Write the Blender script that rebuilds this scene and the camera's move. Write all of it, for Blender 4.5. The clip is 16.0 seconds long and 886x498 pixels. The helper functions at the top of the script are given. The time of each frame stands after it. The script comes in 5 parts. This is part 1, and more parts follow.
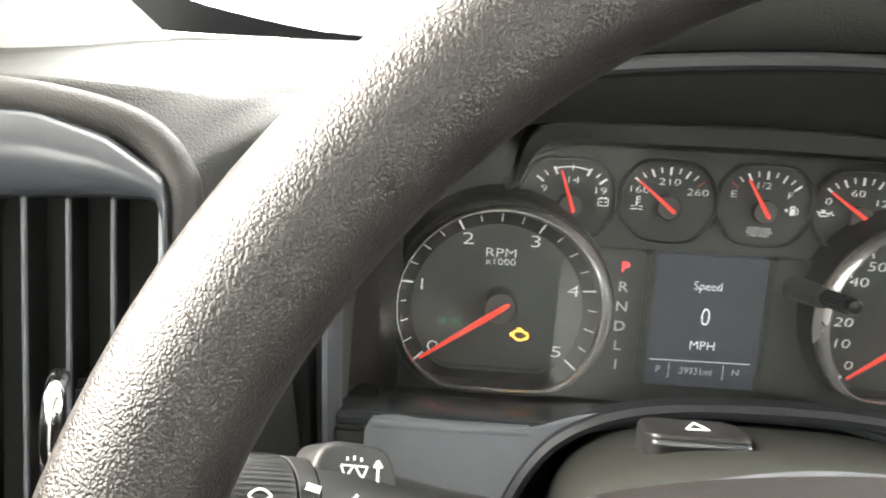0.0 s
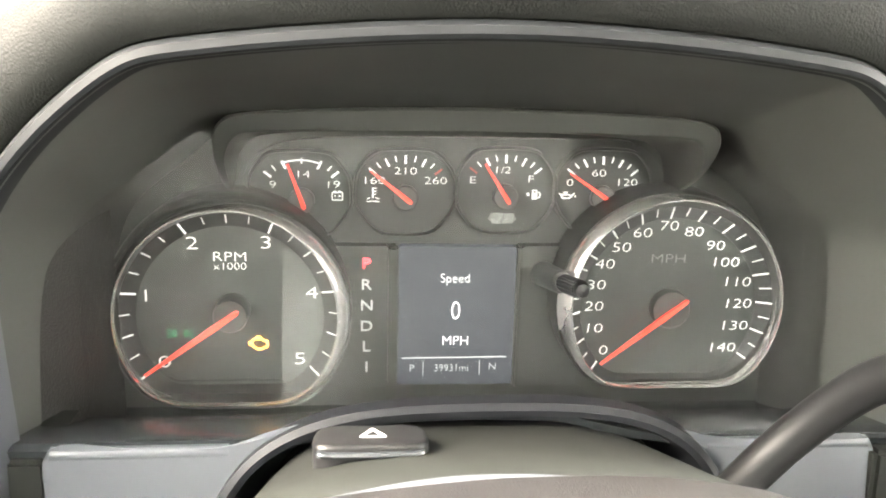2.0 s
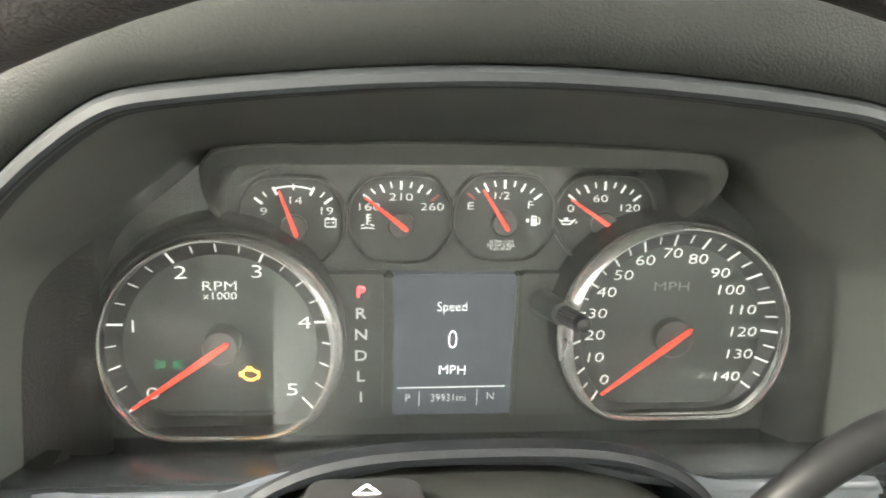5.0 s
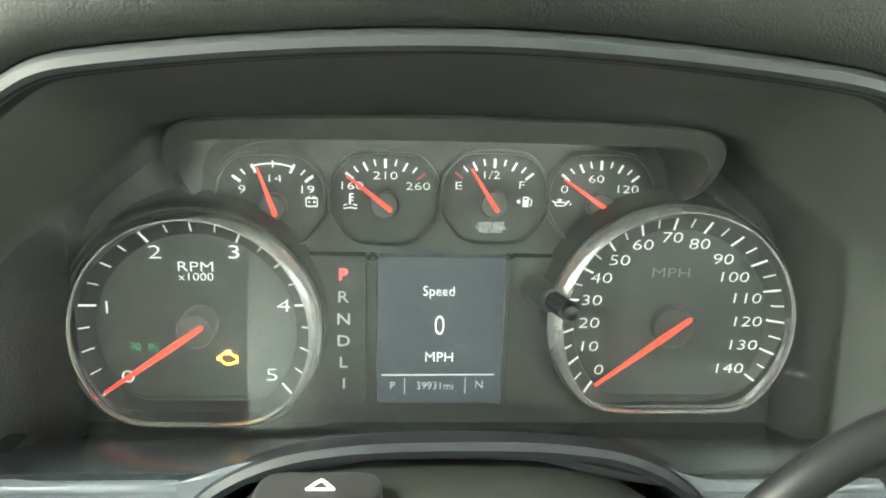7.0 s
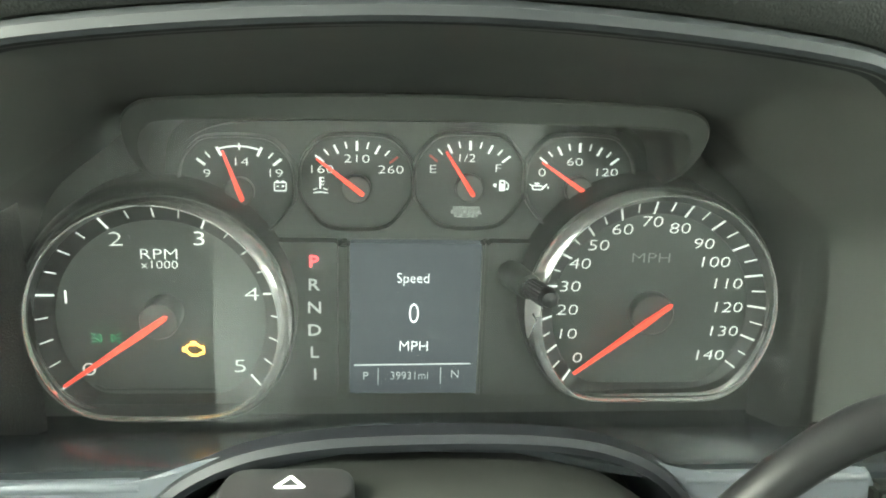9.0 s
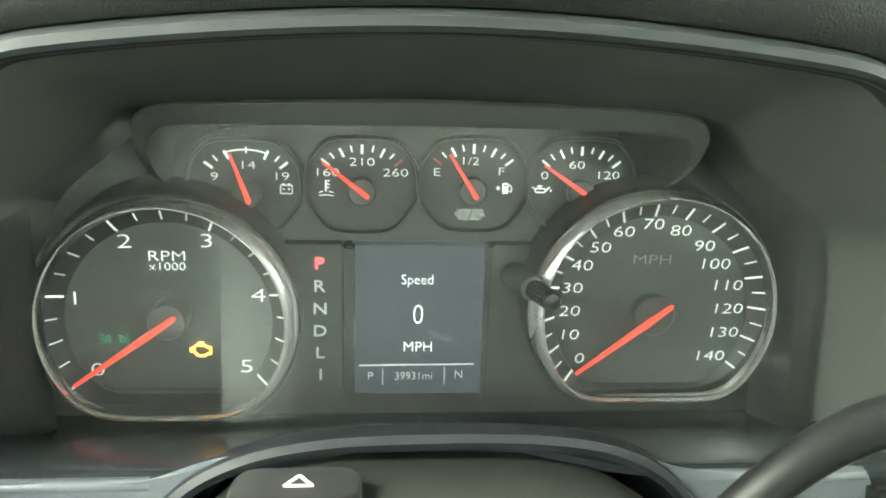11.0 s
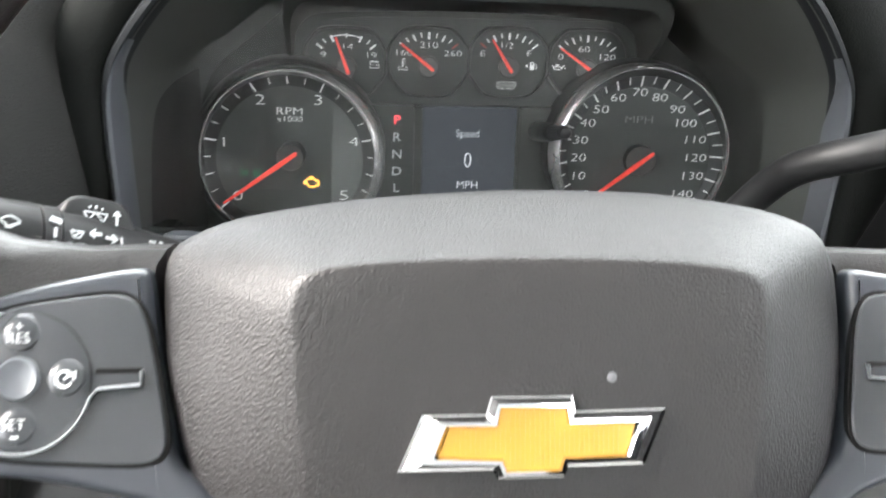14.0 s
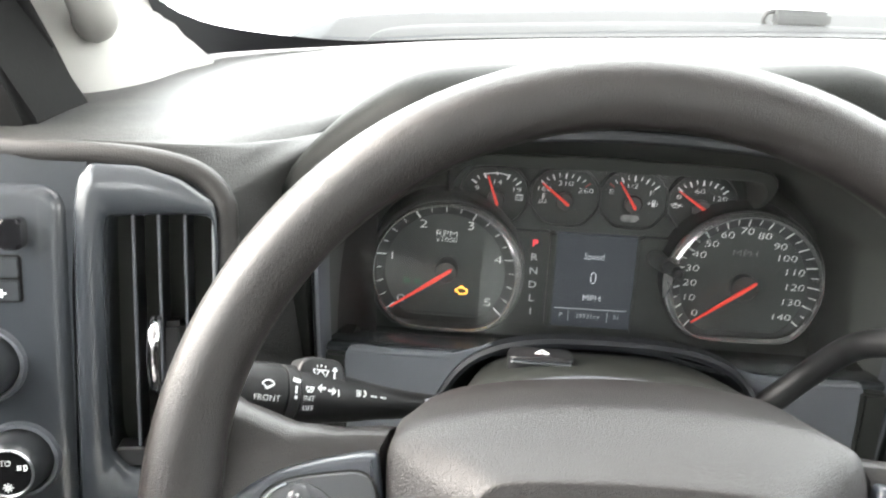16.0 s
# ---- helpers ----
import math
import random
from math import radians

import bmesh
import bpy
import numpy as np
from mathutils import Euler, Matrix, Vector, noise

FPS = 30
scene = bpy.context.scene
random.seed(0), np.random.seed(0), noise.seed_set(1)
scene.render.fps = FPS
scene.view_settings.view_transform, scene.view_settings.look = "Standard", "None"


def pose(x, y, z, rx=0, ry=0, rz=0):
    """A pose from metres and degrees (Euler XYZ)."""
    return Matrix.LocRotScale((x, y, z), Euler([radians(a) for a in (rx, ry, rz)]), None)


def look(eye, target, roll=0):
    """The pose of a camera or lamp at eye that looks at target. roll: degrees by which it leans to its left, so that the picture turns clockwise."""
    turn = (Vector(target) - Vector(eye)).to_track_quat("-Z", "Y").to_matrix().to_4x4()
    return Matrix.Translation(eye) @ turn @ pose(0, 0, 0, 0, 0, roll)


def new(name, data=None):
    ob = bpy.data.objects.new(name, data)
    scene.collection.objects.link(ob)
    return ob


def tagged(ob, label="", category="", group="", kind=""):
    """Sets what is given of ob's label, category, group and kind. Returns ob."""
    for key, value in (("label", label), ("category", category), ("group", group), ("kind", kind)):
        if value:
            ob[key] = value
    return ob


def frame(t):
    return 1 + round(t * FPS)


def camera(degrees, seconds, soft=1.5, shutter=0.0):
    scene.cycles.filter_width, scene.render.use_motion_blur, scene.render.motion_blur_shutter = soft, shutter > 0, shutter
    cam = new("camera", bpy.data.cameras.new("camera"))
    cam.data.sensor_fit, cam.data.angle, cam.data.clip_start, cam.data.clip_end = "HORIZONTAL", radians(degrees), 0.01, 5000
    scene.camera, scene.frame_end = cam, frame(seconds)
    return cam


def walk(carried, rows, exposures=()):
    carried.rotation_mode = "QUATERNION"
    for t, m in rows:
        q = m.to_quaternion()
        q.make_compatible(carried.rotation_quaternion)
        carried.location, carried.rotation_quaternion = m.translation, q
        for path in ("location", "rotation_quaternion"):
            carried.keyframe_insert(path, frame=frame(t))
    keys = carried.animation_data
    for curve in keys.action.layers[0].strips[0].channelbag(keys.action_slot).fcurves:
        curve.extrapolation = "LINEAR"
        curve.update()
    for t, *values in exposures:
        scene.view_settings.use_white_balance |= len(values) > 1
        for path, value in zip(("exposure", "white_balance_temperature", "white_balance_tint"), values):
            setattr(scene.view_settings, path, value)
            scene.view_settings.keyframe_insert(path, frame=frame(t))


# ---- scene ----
cam = camera(53.8, 16.0, 1.9, 0.5)
PATH = [
    (0, (-0.122, -0.437, 0.13), (-0.16, 1.509, -0.328), 3.5),
    (0.5, (-0.122, -0.446, 0.133), (-0.083, 1.502, -0.319), 3.1),
    (1, (-0.098, -0.444, 0.129), (-0.006, 1.503, -0.32), 1.9),
    (1.5, (-0.063, -0.424, 0.123), (0.086, 1.519, -0.324), 1.3),
    (2, (-0.036, -0.412, 0.126), (0.141, 1.529, -0.32), 1.4),
    (2.5, (-0.049, -0.406, 0.113), (0.152, 1.534, -0.33), 1.4),
    (3, (-0.037, -0.394, 0.114), (0.186, 1.546, -0.316), 1.5),
    (3.5, (-0.021, -0.398, 0.137), (0.196, 1.54, -0.306), 1.6),
    (4, (-0.024, -0.409, 0.141), (0.166, 1.526, -0.324), 1.7),
    (4.5, (-0.053, -0.387, 0.126), (0.123, 1.548, -0.347), 1.6),
    (5, (-0.035, -0.395, 0.142), (0.15, 1.539, -0.332), 1.5),
    (5.2, (-0.033, -0.395, 0.139), (0.163, 1.539, -0.333), 1.6),
    (7.5, (-0.01, -0.372, 0.136), (0.091, 1.555, -0.39), 1.6),
    (8, (-0.011, -0.368, 0.134), (0.114, 1.555, -0.4), 1.7),
    (8.5, (-0.012, -0.367, 0.134), (0.144, 1.553, -0.404), 1.7),
    (9, (-0.012, -0.366, 0.133), (0.161, 1.552, -0.405), 1.8),
    (11.5, (-0.014, -0.371, 0.136), (0.155, 1.547, -0.405), 1.8),
    (12, (-0.012, -0.37, 0.136), (0.153, 1.548, -0.405), 1.8),
    (12.5, (-0.012, -0.374, 0.139), (0.147, 1.544, -0.403), 1.8),
    (13, (-0.013, -0.406, 0.143), (0.147, 1.511, -0.405), 1.7),
    (13.3, (-0.0201, -0.4549, 0.1321), (0.143, 1.457, -0.431), 1.6),
    (13.5, (-0.0347, -0.4864, 0.1157), (0.152, 1.426, -0.437), 1.9),
    (14, (-0.042, -0.535, 0.095), (0.091, 1.384, -0.455), 1.8),
    (14.5, (-0.058, -0.563, 0.082), (-0.003, 1.363, -0.454), 1.7),
    (14.8, (-0.0820, -0.5698, 0.0774), (-0.096, 1.356, -0.462), 1.7),
    (15, (-0.089, -0.576, 0.094), (-0.153, 1.344, -0.461), 1.4),
    (15.2, (-0.0953, -0.5882, 0.1177), (-0.178, 1.329, -0.447), 2.3),
    (15.5, (-0.091, -0.6, 0.153), (-0.202, 1.311, -0.426), 2.8),
    (15.7, (-0.0723, -0.6084, 0.1846), (-0.220, 1.294, -0.413), 2.5),
    (16, (-0.063, -0.613, 0.208), (-0.187, 1.291, -0.391), 2.7),
]
EXPOSURES = [(0, 4.33, 7100, 10), (0.5, 4.45, 6900, 12), (1, 4.58, 6900, 17), (1.5, 5.2, 7600, 13), (2, 5.55, 7400, 11), (3.5, 5.47, 7300, 9), (4, 5.42, 7280, 8), (4.5, 5.18, 7260, 7), (5, 5.30, 7250, 6), (7.5, 5.15, 6900, -9), (9, 5.12, 6900, -9), (12, 5.03, 6900, -9), (12.5, 5.0, 6900, -9), (13, 5.15, 6900, -5), (13.5, 4.90, 6620, 9), (14, 4.03, 6480, 11), (14.5, 3.88, 6480, 10), (15, 4.06, 6560, 9), (15.5, 4.47, 6650, 9), (16, 4.0, 6650, 10)]
walk(cam, [(t, look(eye, target, roll)) for t, eye, target, roll in PATH], EXPOSURES)


# ---- light ----
world = bpy.data.worlds.new("world")
scene.world = world
world.use_nodes = True
wn = world.node_tree
sky = wn.nodes.new("ShaderNodeTexSky")
sky.sky_type = "NISHITA"
sky.sun_disc = False
sky.sun_elevation, sky.sun_rotation = radians(39), radians(-88)
sky.dust_density = 4.0
soften = wn.nodes.new("ShaderNodeMixRGB")
soften.inputs[0].default_value = 0.75
soften.inputs[2].default_value = (9.0, 9.2, 9.0, 1)
wn.links.new(sky.outputs[0], soften.inputs[1])
wn.links.new(soften.outputs[0], wn.nodes["Background"].inputs[0])
wn.nodes["Background"].inputs[1].default_value = 0.15

sun_data = bpy.data.lights.new("sun", "SUN")
sun_data.energy, sun_data.angle, sun_data.color = 1.1, radians(35), (1.0, 0.97, 0.92)
sun = new("sun", sun_data)
sun.matrix_world = look((-1.6, 0.05, 1.3), (0, 0, 0))


# ---- materials ----
LIT = 0.085  # how strong the cluster's own lamps are against daylight


def shader(name, colour, rough=0.5, metal=0.0, spec=0.5, grain=0.0, grain_size=900.0, kind="noise", stain=0.15, stain_size=25.0, coat=0.0, glow=None, power=0.0, rough_var=0.035, relief=0.001):
    """A surface with stains at a large scale and a bumped grain at a small one."""
    m = bpy.data.materials.new(name)
    m.use_nodes = True
    t = m.node_tree
    b = t.nodes["Principled BSDF"]
    b.inputs["Metallic"].default_value = metal
    b.inputs["Specular IOR Level"].default_value = spec
    b.inputs["Coat Weight"].default_value = coat
    if glow:
        b.inputs["Emission Color"].default_value = (*glow, 1)
        b.inputs["Emission Strength"].default_value = power * LIT
    where = t.nodes.new("ShaderNodeTexCoord")
    big = t.nodes.new("ShaderNodeTexNoise")
    big.inputs["Scale"].default_value = stain_size
    big.inputs["Detail"].default_value = 6
    t.links.new(where.outputs["Object"], big.inputs["Vector"])
    mix = t.nodes.new("ShaderNodeMixRGB")
    mix.inputs[1].default_value = (*[c * (1 - stain) for c in colour], 1)
    mix.inputs[2].default_value = (*[min(1, c * (1 + stain)) for c in colour], 1)
    t.links.new(big.outputs["Fac"], mix.inputs[0])
    t.links.new(mix.outputs[0], b.inputs["Base Color"])
    span = t.nodes.new("ShaderNodeMapRange")
    span.inputs["From Min"].default_value, span.inputs["From Max"].default_value = 0.3, 0.7
    span.inputs["To Min"].default_value, span.inputs["To Max"].default_value = max(0.02, rough - rough_var), min(1, rough + rough_var)
    t.links.new(big.outputs["Fac"], span.inputs["Value"])
    t.links.new(span.outputs[0], b.inputs["Roughness"])
    if grain:
        bump = t.nodes.new("ShaderNodeBump")
        bump.inputs["Strength"].default_value = grain
        bump.inputs["Distance"].default_value = relief
        if kind == "leather":
            warp = t.nodes.new("ShaderNodeTexNoise")
            warp.inputs["Scale"].default_value = grain_size * 0.6
            t.links.new(where.outputs["Object"], warp.inputs["Vector"])
            add = t.nodes.new("ShaderNodeMixRGB")
            add.inputs[0].default_value = 0.0007
            t.links.new(where.outputs["Object"], add.inputs[1])
            t.links.new(warp.outputs["Color"], add.inputs[2])
            cell = t.nodes.new("ShaderNodeTexVoronoi")
            cell.feature = "SMOOTH_F1"
            cell.inputs["Scale"].default_value = grain_size
            cell.inputs["Smoothness"].default_value = 0.35
            t.links.new(add.outputs[0], cell.inputs["Vector"])
            flip = t.nodes.new("ShaderNodeMath")
            flip.operation = "MULTIPLY"
            flip.inputs[1].default_value = -1.0
            t.links.new(cell.outputs["Distance"], flip.inputs[0])
            t.links.new(flip.outputs[0], bump.inputs["Height"])
        else:
            fine = t.nodes.new("ShaderNodeTexNoise")
            fine.inputs["Scale"].default_value = grain_size
            fine.inputs["Detail"].default_value = 3
            t.links.new(where.outputs["Object"], fine.inputs["Vector"])
            t.links.new(fine.outputs["Fac"], bump.inputs["Height"])
        t.links.new(bump.outputs[0], b.inputs["Normal"])
    return m


def clear(name, tint=(1, 1, 1), gloss=1.0, haze=0.0):
    """A thin clear pane: straight through, with a mirror sheen by Fresnel."""
    m = bpy.data.materials.new(name)
    m.use_nodes = True
    t = m.node_tree
    t.nodes.remove(t.nodes["Principled BSDF"])
    thru = t.nodes.new("ShaderNodeBsdfTransparent")
    thru.inputs[0].default_value = (*tint, 1)
    shine = t.nodes.new("ShaderNodeBsdfGlossy")
    shine.inputs["Roughness"].default_value = 0.02
    fres = t.nodes.new("ShaderNodeFresnel")
    fres.inputs["IOR"].default_value = 1.45
    amount = t.nodes.new("ShaderNodeMath")
    amount.operation = "MULTIPLY"
    amount.inputs[1].default_value = gloss
    t.links.new(fres.outputs[0], amount.inputs[0])
    mix = t.nodes.new("ShaderNodeMixShader")
    t.links.new(amount.outputs[0], mix.inputs[0])
    t.links.new(thru.outputs[0], mix.inputs[1])
    t.links.new(shine.outputs[0], mix.inputs[2])
    last = mix
    if haze:
        film = t.nodes.new("ShaderNodeBsdfDiffuse")
        film.inputs[0].default_value = (0.6, 0.62, 0.6, 1)
        cloud = t.nodes.new("ShaderNodeTexNoise")
        cloud.inputs["Scale"].default_value = 18
        cloud.inputs["Detail"].default_value = 6
        where = t.nodes.new("ShaderNodeTexCoord")
        t.links.new(where.outputs["Object"], cloud.inputs["Vector"])
        level = t.nodes.new("ShaderNodeMapRange")
        level.inputs["To Min"].default_value, level.inputs["To Max"].default_value = haze * 0.4, haze * 1.6
        t.links.new(cloud.outputs["Fac"], level.inputs["Value"])
        last = t.nodes.new("ShaderNodeMixShader")
        t.links.new(level.outputs[0], last.inputs[0])
        t.links.new(mix.outputs[0], last.inputs[1])
        t.links.new(film.outputs[0], last.inputs[2])
    t.links.new(last.outputs[0], t.nodes["Material Output"].inputs["Surface"])
    return m


RIM_SKIN = shader("rim_skin", (0.0070, 0.0056, 0.0055), 0.34, spec=0.52, grain=0.42, grain_size=1750, kind="leather", stain=0.2, stain_size=30, relief=0.0005)
AIRBAG_SKIN = shader("airbag_skin", (0.0108, 0.0095, 0.0097), 0.47, spec=0.45, grain=0.42, grain_size=1400, kind="leather", stain=0.14, relief=0.0006)
DASH_SKIN = shader("dash_skin", (0.0200, 0.0200, 0.0192), 0.46, spec=0.30, grain=0.40, grain_size=1050, kind="leather", stain=0.12, relief=0.0006)
HOOD_SKIN = shader("hood_skin", (0.0078, 0.0084, 0.0078), 0.55, spec=0.10, grain=0.24, grain_size=1200, kind="leather", stain=0.12, relief=0.0006)
VISOR = shader("visor_plastic", (0.046, 0.049, 0.046), 0.6, spec=0.2, grain=0.1, grain_size=1800, stain=0.1, relief=0.0002)
RECESS = shader("recess_plastic", (0.018, 0.0195, 0.018), 0.6, spec=0.14, grain=0.12, grain_size=1800, stain=0.15, relief=0.0002)
LIP_SKIN = shader("lip_skin", (0.018, 0.0165, 0.0158), 0.48, spec=0.3, grain=0.30, grain_size=1150, kind="leather", stain=0.12, relief=0.0005)
HOOD_PLASTIC = shader("hood_plastic", (0.054, 0.0575, 0.0535), 0.54, spec=0.24, grain=0.15, grain_size=1500, stain=0.15, relief=0.0002)
FASCIA = shader("fascia_satin", (0.085, 0.092, 0.103), 0.32, stain=0.03, rough_var=0.006)
SATIN = shader("satin_trim", (0.060, 0.065, 0.074), 0.34, stain=0.03, rough_var=0.006)
SATIN_PALE = shader("satin_pale", (0.17, 0.18, 0.19), 0.32, stain=0.05, rough_var=0.015)
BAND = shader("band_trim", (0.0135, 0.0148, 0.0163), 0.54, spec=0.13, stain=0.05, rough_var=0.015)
ARCH = shader("arch_trim", (0.012, 0.013, 0.0155), 0.46, spec=0.26, stain=0.05, rough_var=0.015)
RING = shader("ring_chrome", (0.80, 0.80, 0.80), 0.22, metal=0.76, stain=0.03, rough_var=0.05)
RING_FLANK = shader("ring_flank_chrome", (0.94, 0.92, 0.91), 0.24, metal=0.87, stain=0.03, rough_var=0.05)
SATIN_DARK = shader("satin_dark", (0.029, 0.0325, 0.0372), 0.20, spec=0.65, stain=0.03, rough_var=0.006)
SPOKE_TRIM = shader("spoke_trim", (0.026, 0.0292, 0.0355), 0.30, stain=0.03, rough_var=0.005)
LEDGE = shader("ledge_satin", (0.028, 0.031, 0.034), 0.24, stain=0.05, rough_var=0.012)
PLATE = shader("cluster_plate", (0.044, 0.048, 0.045), 0.5, grain=0.1, grain_size=2200, stain=0.1, relief=0.0001)
WALL = shader("track_wall_gloss", (0.012, 0.013, 0.013), 0.42, spec=0.5, stain=0.1)
FACE = shader("dial_face", (0.050, 0.056, 0.053), 0.6, stain=0.06, stain_size=60)
TRACK = shader("dial_track", (0.022, 0.024, 0.024), 0.5, stain=0.1)
SPEED_TRACK = shader("speed_track", (0.050, 0.054, 0.055), 0.5, stain=0.08)
GAUGE_FACE = shader("gauge_face", (0.034, 0.037, 0.035), 0.6, stain=0.08)
BLACK = shader("black_plastic", (0.012, 0.012, 0.013), 0.42, spec=0.4, grain=0.1, grain_size=1500, relief=0.0002)
DARK_GAP = shader("dark_recess", (0.008, 0.008, 0.008), 0.8, spec=0.05)
RIM_PLASTIC = shader("dial_rim_plastic", (0.017, 0.0182, 0.0175), 0.5, spec=0.25, grain=0.08, grain_size=1800, relief=0.0002)
CAP = shader("hub_cap_plastic", (0.056, 0.060, 0.058), 0.42, stain=0.08)
CHROME = shader("chrome", (0.60, 0.60, 0.61), 0.10, metal=1.0, stain=0.04, rough_var=0.03)
GOLD = shader("gold_insert", (0.50, 0.25, 0.028), 0.38, stain=0.06, stain_size=120)
WHITE_MARK = shader("white_marking", (0.80, 0.81, 0.80), 0.6, stain=0.06, glow=(0.9, 0.95, 1.0), power=0.2)
GREY_MARK = shader("grey_marking", (0.55, 0.57, 0.58), 0.6, stain=0.06)
DIM_MARK = shader("dim_marking", (0.20, 0.21, 0.21), 0.6, stain=0.06)
RED_MARK = shader("red_marking", (0.30, 0.06, 0.05), 0.6, stain=0.06)
NEEDLE = shader("needle_red", (0.80, 0.075, 0.05), 0.4, stain=0.05, glow=(1.0, 0.06, 0.035), power=0.30)
AMBER = shader("amber_light", (0.5, 0.28, 0.04), 0.5, glow=(1.0, 0.44, 0.07), power=1.9)
GREEN = shader("green_light", (0.02, 0.1, 0.05), 0.5, glow=(0.05, 0.5, 0.22), power=0.26)
RED_LIGHT = shader("red_light", (0.5, 0.05, 0.05), 0.5, glow=(1.0, 0.07, 0.09), power=1.1)
SCREEN = shader("display_screen", (0.024, 0.027, 0.031), 0.5, spec=0.3, stain=0.05, stain_size=70, rough_var=0.01, glow=(0.30, 0.35, 0.45), power=0.065)
SCREEN_TEXT = shader("display_text", (0.5, 0.5, 0.52), 0.5, glow=(0.88, 0.93, 1.0), power=0.62)
SCREEN_DIM = shader("display_text_dim", (0.3, 0.3, 0.31), 0.5, glow=(0.8, 0.85, 0.9), power=0.26)
PILLAR = shader("pillar_trim", (0.21, 0.205, 0.195), 0.75, spec=0.3, grain=0.15, grain_size=1200, stain=0.06)
HEADLINER = shader("headliner_cloth", (0.58, 0.57, 0.55), 0.9, grain=0.3, grain_size=1200, stain=0.08)
DOOR_SKIN = shader("door_skin", (0.0045, 0.0045, 0.0045), 0.75, spec=0.06, grain=0.2, grain_size=560, kind="leather", relief=0.0005)
CLOTH = shader("seat_cloth", (0.38, 0.38, 0.37), 0.9, grain=0.4, grain_size=900)
FRIT = shader("black_frit", (0.006, 0.006, 0.007), 0.4, spec=0.12)
CARPET = shader("carpet", (0.03, 0.03, 0.031), 0.95, grain=0.6, grain_size=1500)
KNOB_RIM = shader("knob_silver", (0.30, 0.31, 0.32), 0.28, metal=0.9, stain=0.05)
KNOB_FACE = shader("knob_face", (0.004, 0.004, 0.0045), 0.55, spec=0.05)
KNOB = shader("knob_grip", (0.022, 0.024, 0.026), 0.32, grain=0.1, grain_size=1600, relief=0.0002)
# light on the knee cover and shade on the panel, put into the colours
KNEE_LIT = shader("knee_lit_plastic", (0.040, 0.040, 0.039), 0.42, spec=0.4, grain=0.12, grain_size=1400, relief=0.0002)
KNEE_SHADED = shader("knee_shaded_plastic", (0.008, 0.0083, 0.0083), 0.42, spec=0.25, grain=0.12, grain_size=1400, relief=0.0002)
BODY_PAINT = shader("white_paint", (0.78, 0.79, 0.80), 0.25, coat=0.6, stain=0.02)
COWL = shader("cowl_plastic", (0.030, 0.032, 0.035), 0.55, grain=0.2, grain_size=500)
SNOW = shader("pale_ground", (0.80, 0.81, 0.82), 0.9, grain=0.4, grain_size=6, stain=0.08, stain_size=0.6, relief=0.02)
STALK = shader("stalk_plastic", (0.0095, 0.0098, 0.0105), 0.48, spec=0.26, grain=0.12, grain_size=1500, relief=0.0002)
DUCT = shader("duct_plastic", (0.014, 0.0155, 0.013), 0.6, spec=0.3, stain=0.15)
SWITCH_SATIN = shader("switch_satin", (0.031, 0.0335, 0.037), 0.26, stain=0.03, rough_var=0.006)
SLIDER = shader("slider_gloss", (0.006, 0.006, 0.007), 0.16, spec=0.6)
GEAR_MARK = shader("gear_marking", (0.58, 0.60, 0.61), 0.6, stain=0.06, glow=(0.9, 0.95, 1.0), power=0.03)
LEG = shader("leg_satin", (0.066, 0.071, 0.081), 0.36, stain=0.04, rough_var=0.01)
SCUFF = shader("scuff", (0.13, 0.13, 0.14), 0.7)

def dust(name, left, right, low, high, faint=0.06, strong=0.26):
    """Pale film for smudges and a painted reflection: sharp on one edge, fading along x and upwards."""
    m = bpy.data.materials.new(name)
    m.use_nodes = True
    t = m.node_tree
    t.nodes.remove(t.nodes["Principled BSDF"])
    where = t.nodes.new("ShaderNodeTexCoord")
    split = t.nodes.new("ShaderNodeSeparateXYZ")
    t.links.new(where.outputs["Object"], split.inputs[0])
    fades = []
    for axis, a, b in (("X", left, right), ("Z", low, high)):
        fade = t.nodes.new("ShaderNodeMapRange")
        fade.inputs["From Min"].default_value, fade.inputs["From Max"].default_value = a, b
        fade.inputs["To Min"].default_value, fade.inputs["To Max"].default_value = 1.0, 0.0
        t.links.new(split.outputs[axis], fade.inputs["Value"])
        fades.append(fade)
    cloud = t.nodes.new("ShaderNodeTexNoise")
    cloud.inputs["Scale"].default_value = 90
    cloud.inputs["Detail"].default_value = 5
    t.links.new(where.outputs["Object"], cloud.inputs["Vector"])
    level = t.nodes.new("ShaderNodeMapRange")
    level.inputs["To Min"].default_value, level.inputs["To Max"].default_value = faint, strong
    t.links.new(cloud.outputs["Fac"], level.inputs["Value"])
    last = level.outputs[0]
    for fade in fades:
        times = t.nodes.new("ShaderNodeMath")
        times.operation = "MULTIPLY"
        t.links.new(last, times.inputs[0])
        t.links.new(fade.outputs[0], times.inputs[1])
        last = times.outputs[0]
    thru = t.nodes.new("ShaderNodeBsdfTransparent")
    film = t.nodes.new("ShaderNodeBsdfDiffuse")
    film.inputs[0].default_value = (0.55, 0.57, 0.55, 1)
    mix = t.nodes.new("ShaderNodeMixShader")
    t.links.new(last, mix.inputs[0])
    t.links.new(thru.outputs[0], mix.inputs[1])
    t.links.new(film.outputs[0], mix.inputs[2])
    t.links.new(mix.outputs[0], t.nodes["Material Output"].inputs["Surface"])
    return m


GLASS = clear("window_glass", (0.97, 0.99, 0.98), 0.6)
# bright reflection in the lens, painted as a pale film
LENS_GLARE = dust("glare_film", -0.066, -0.032, 0.0, 0.055)
SMUDGE = dust("smudge", 5.0, 6.0, 5.0, 6.0, 0.0, 0.13)
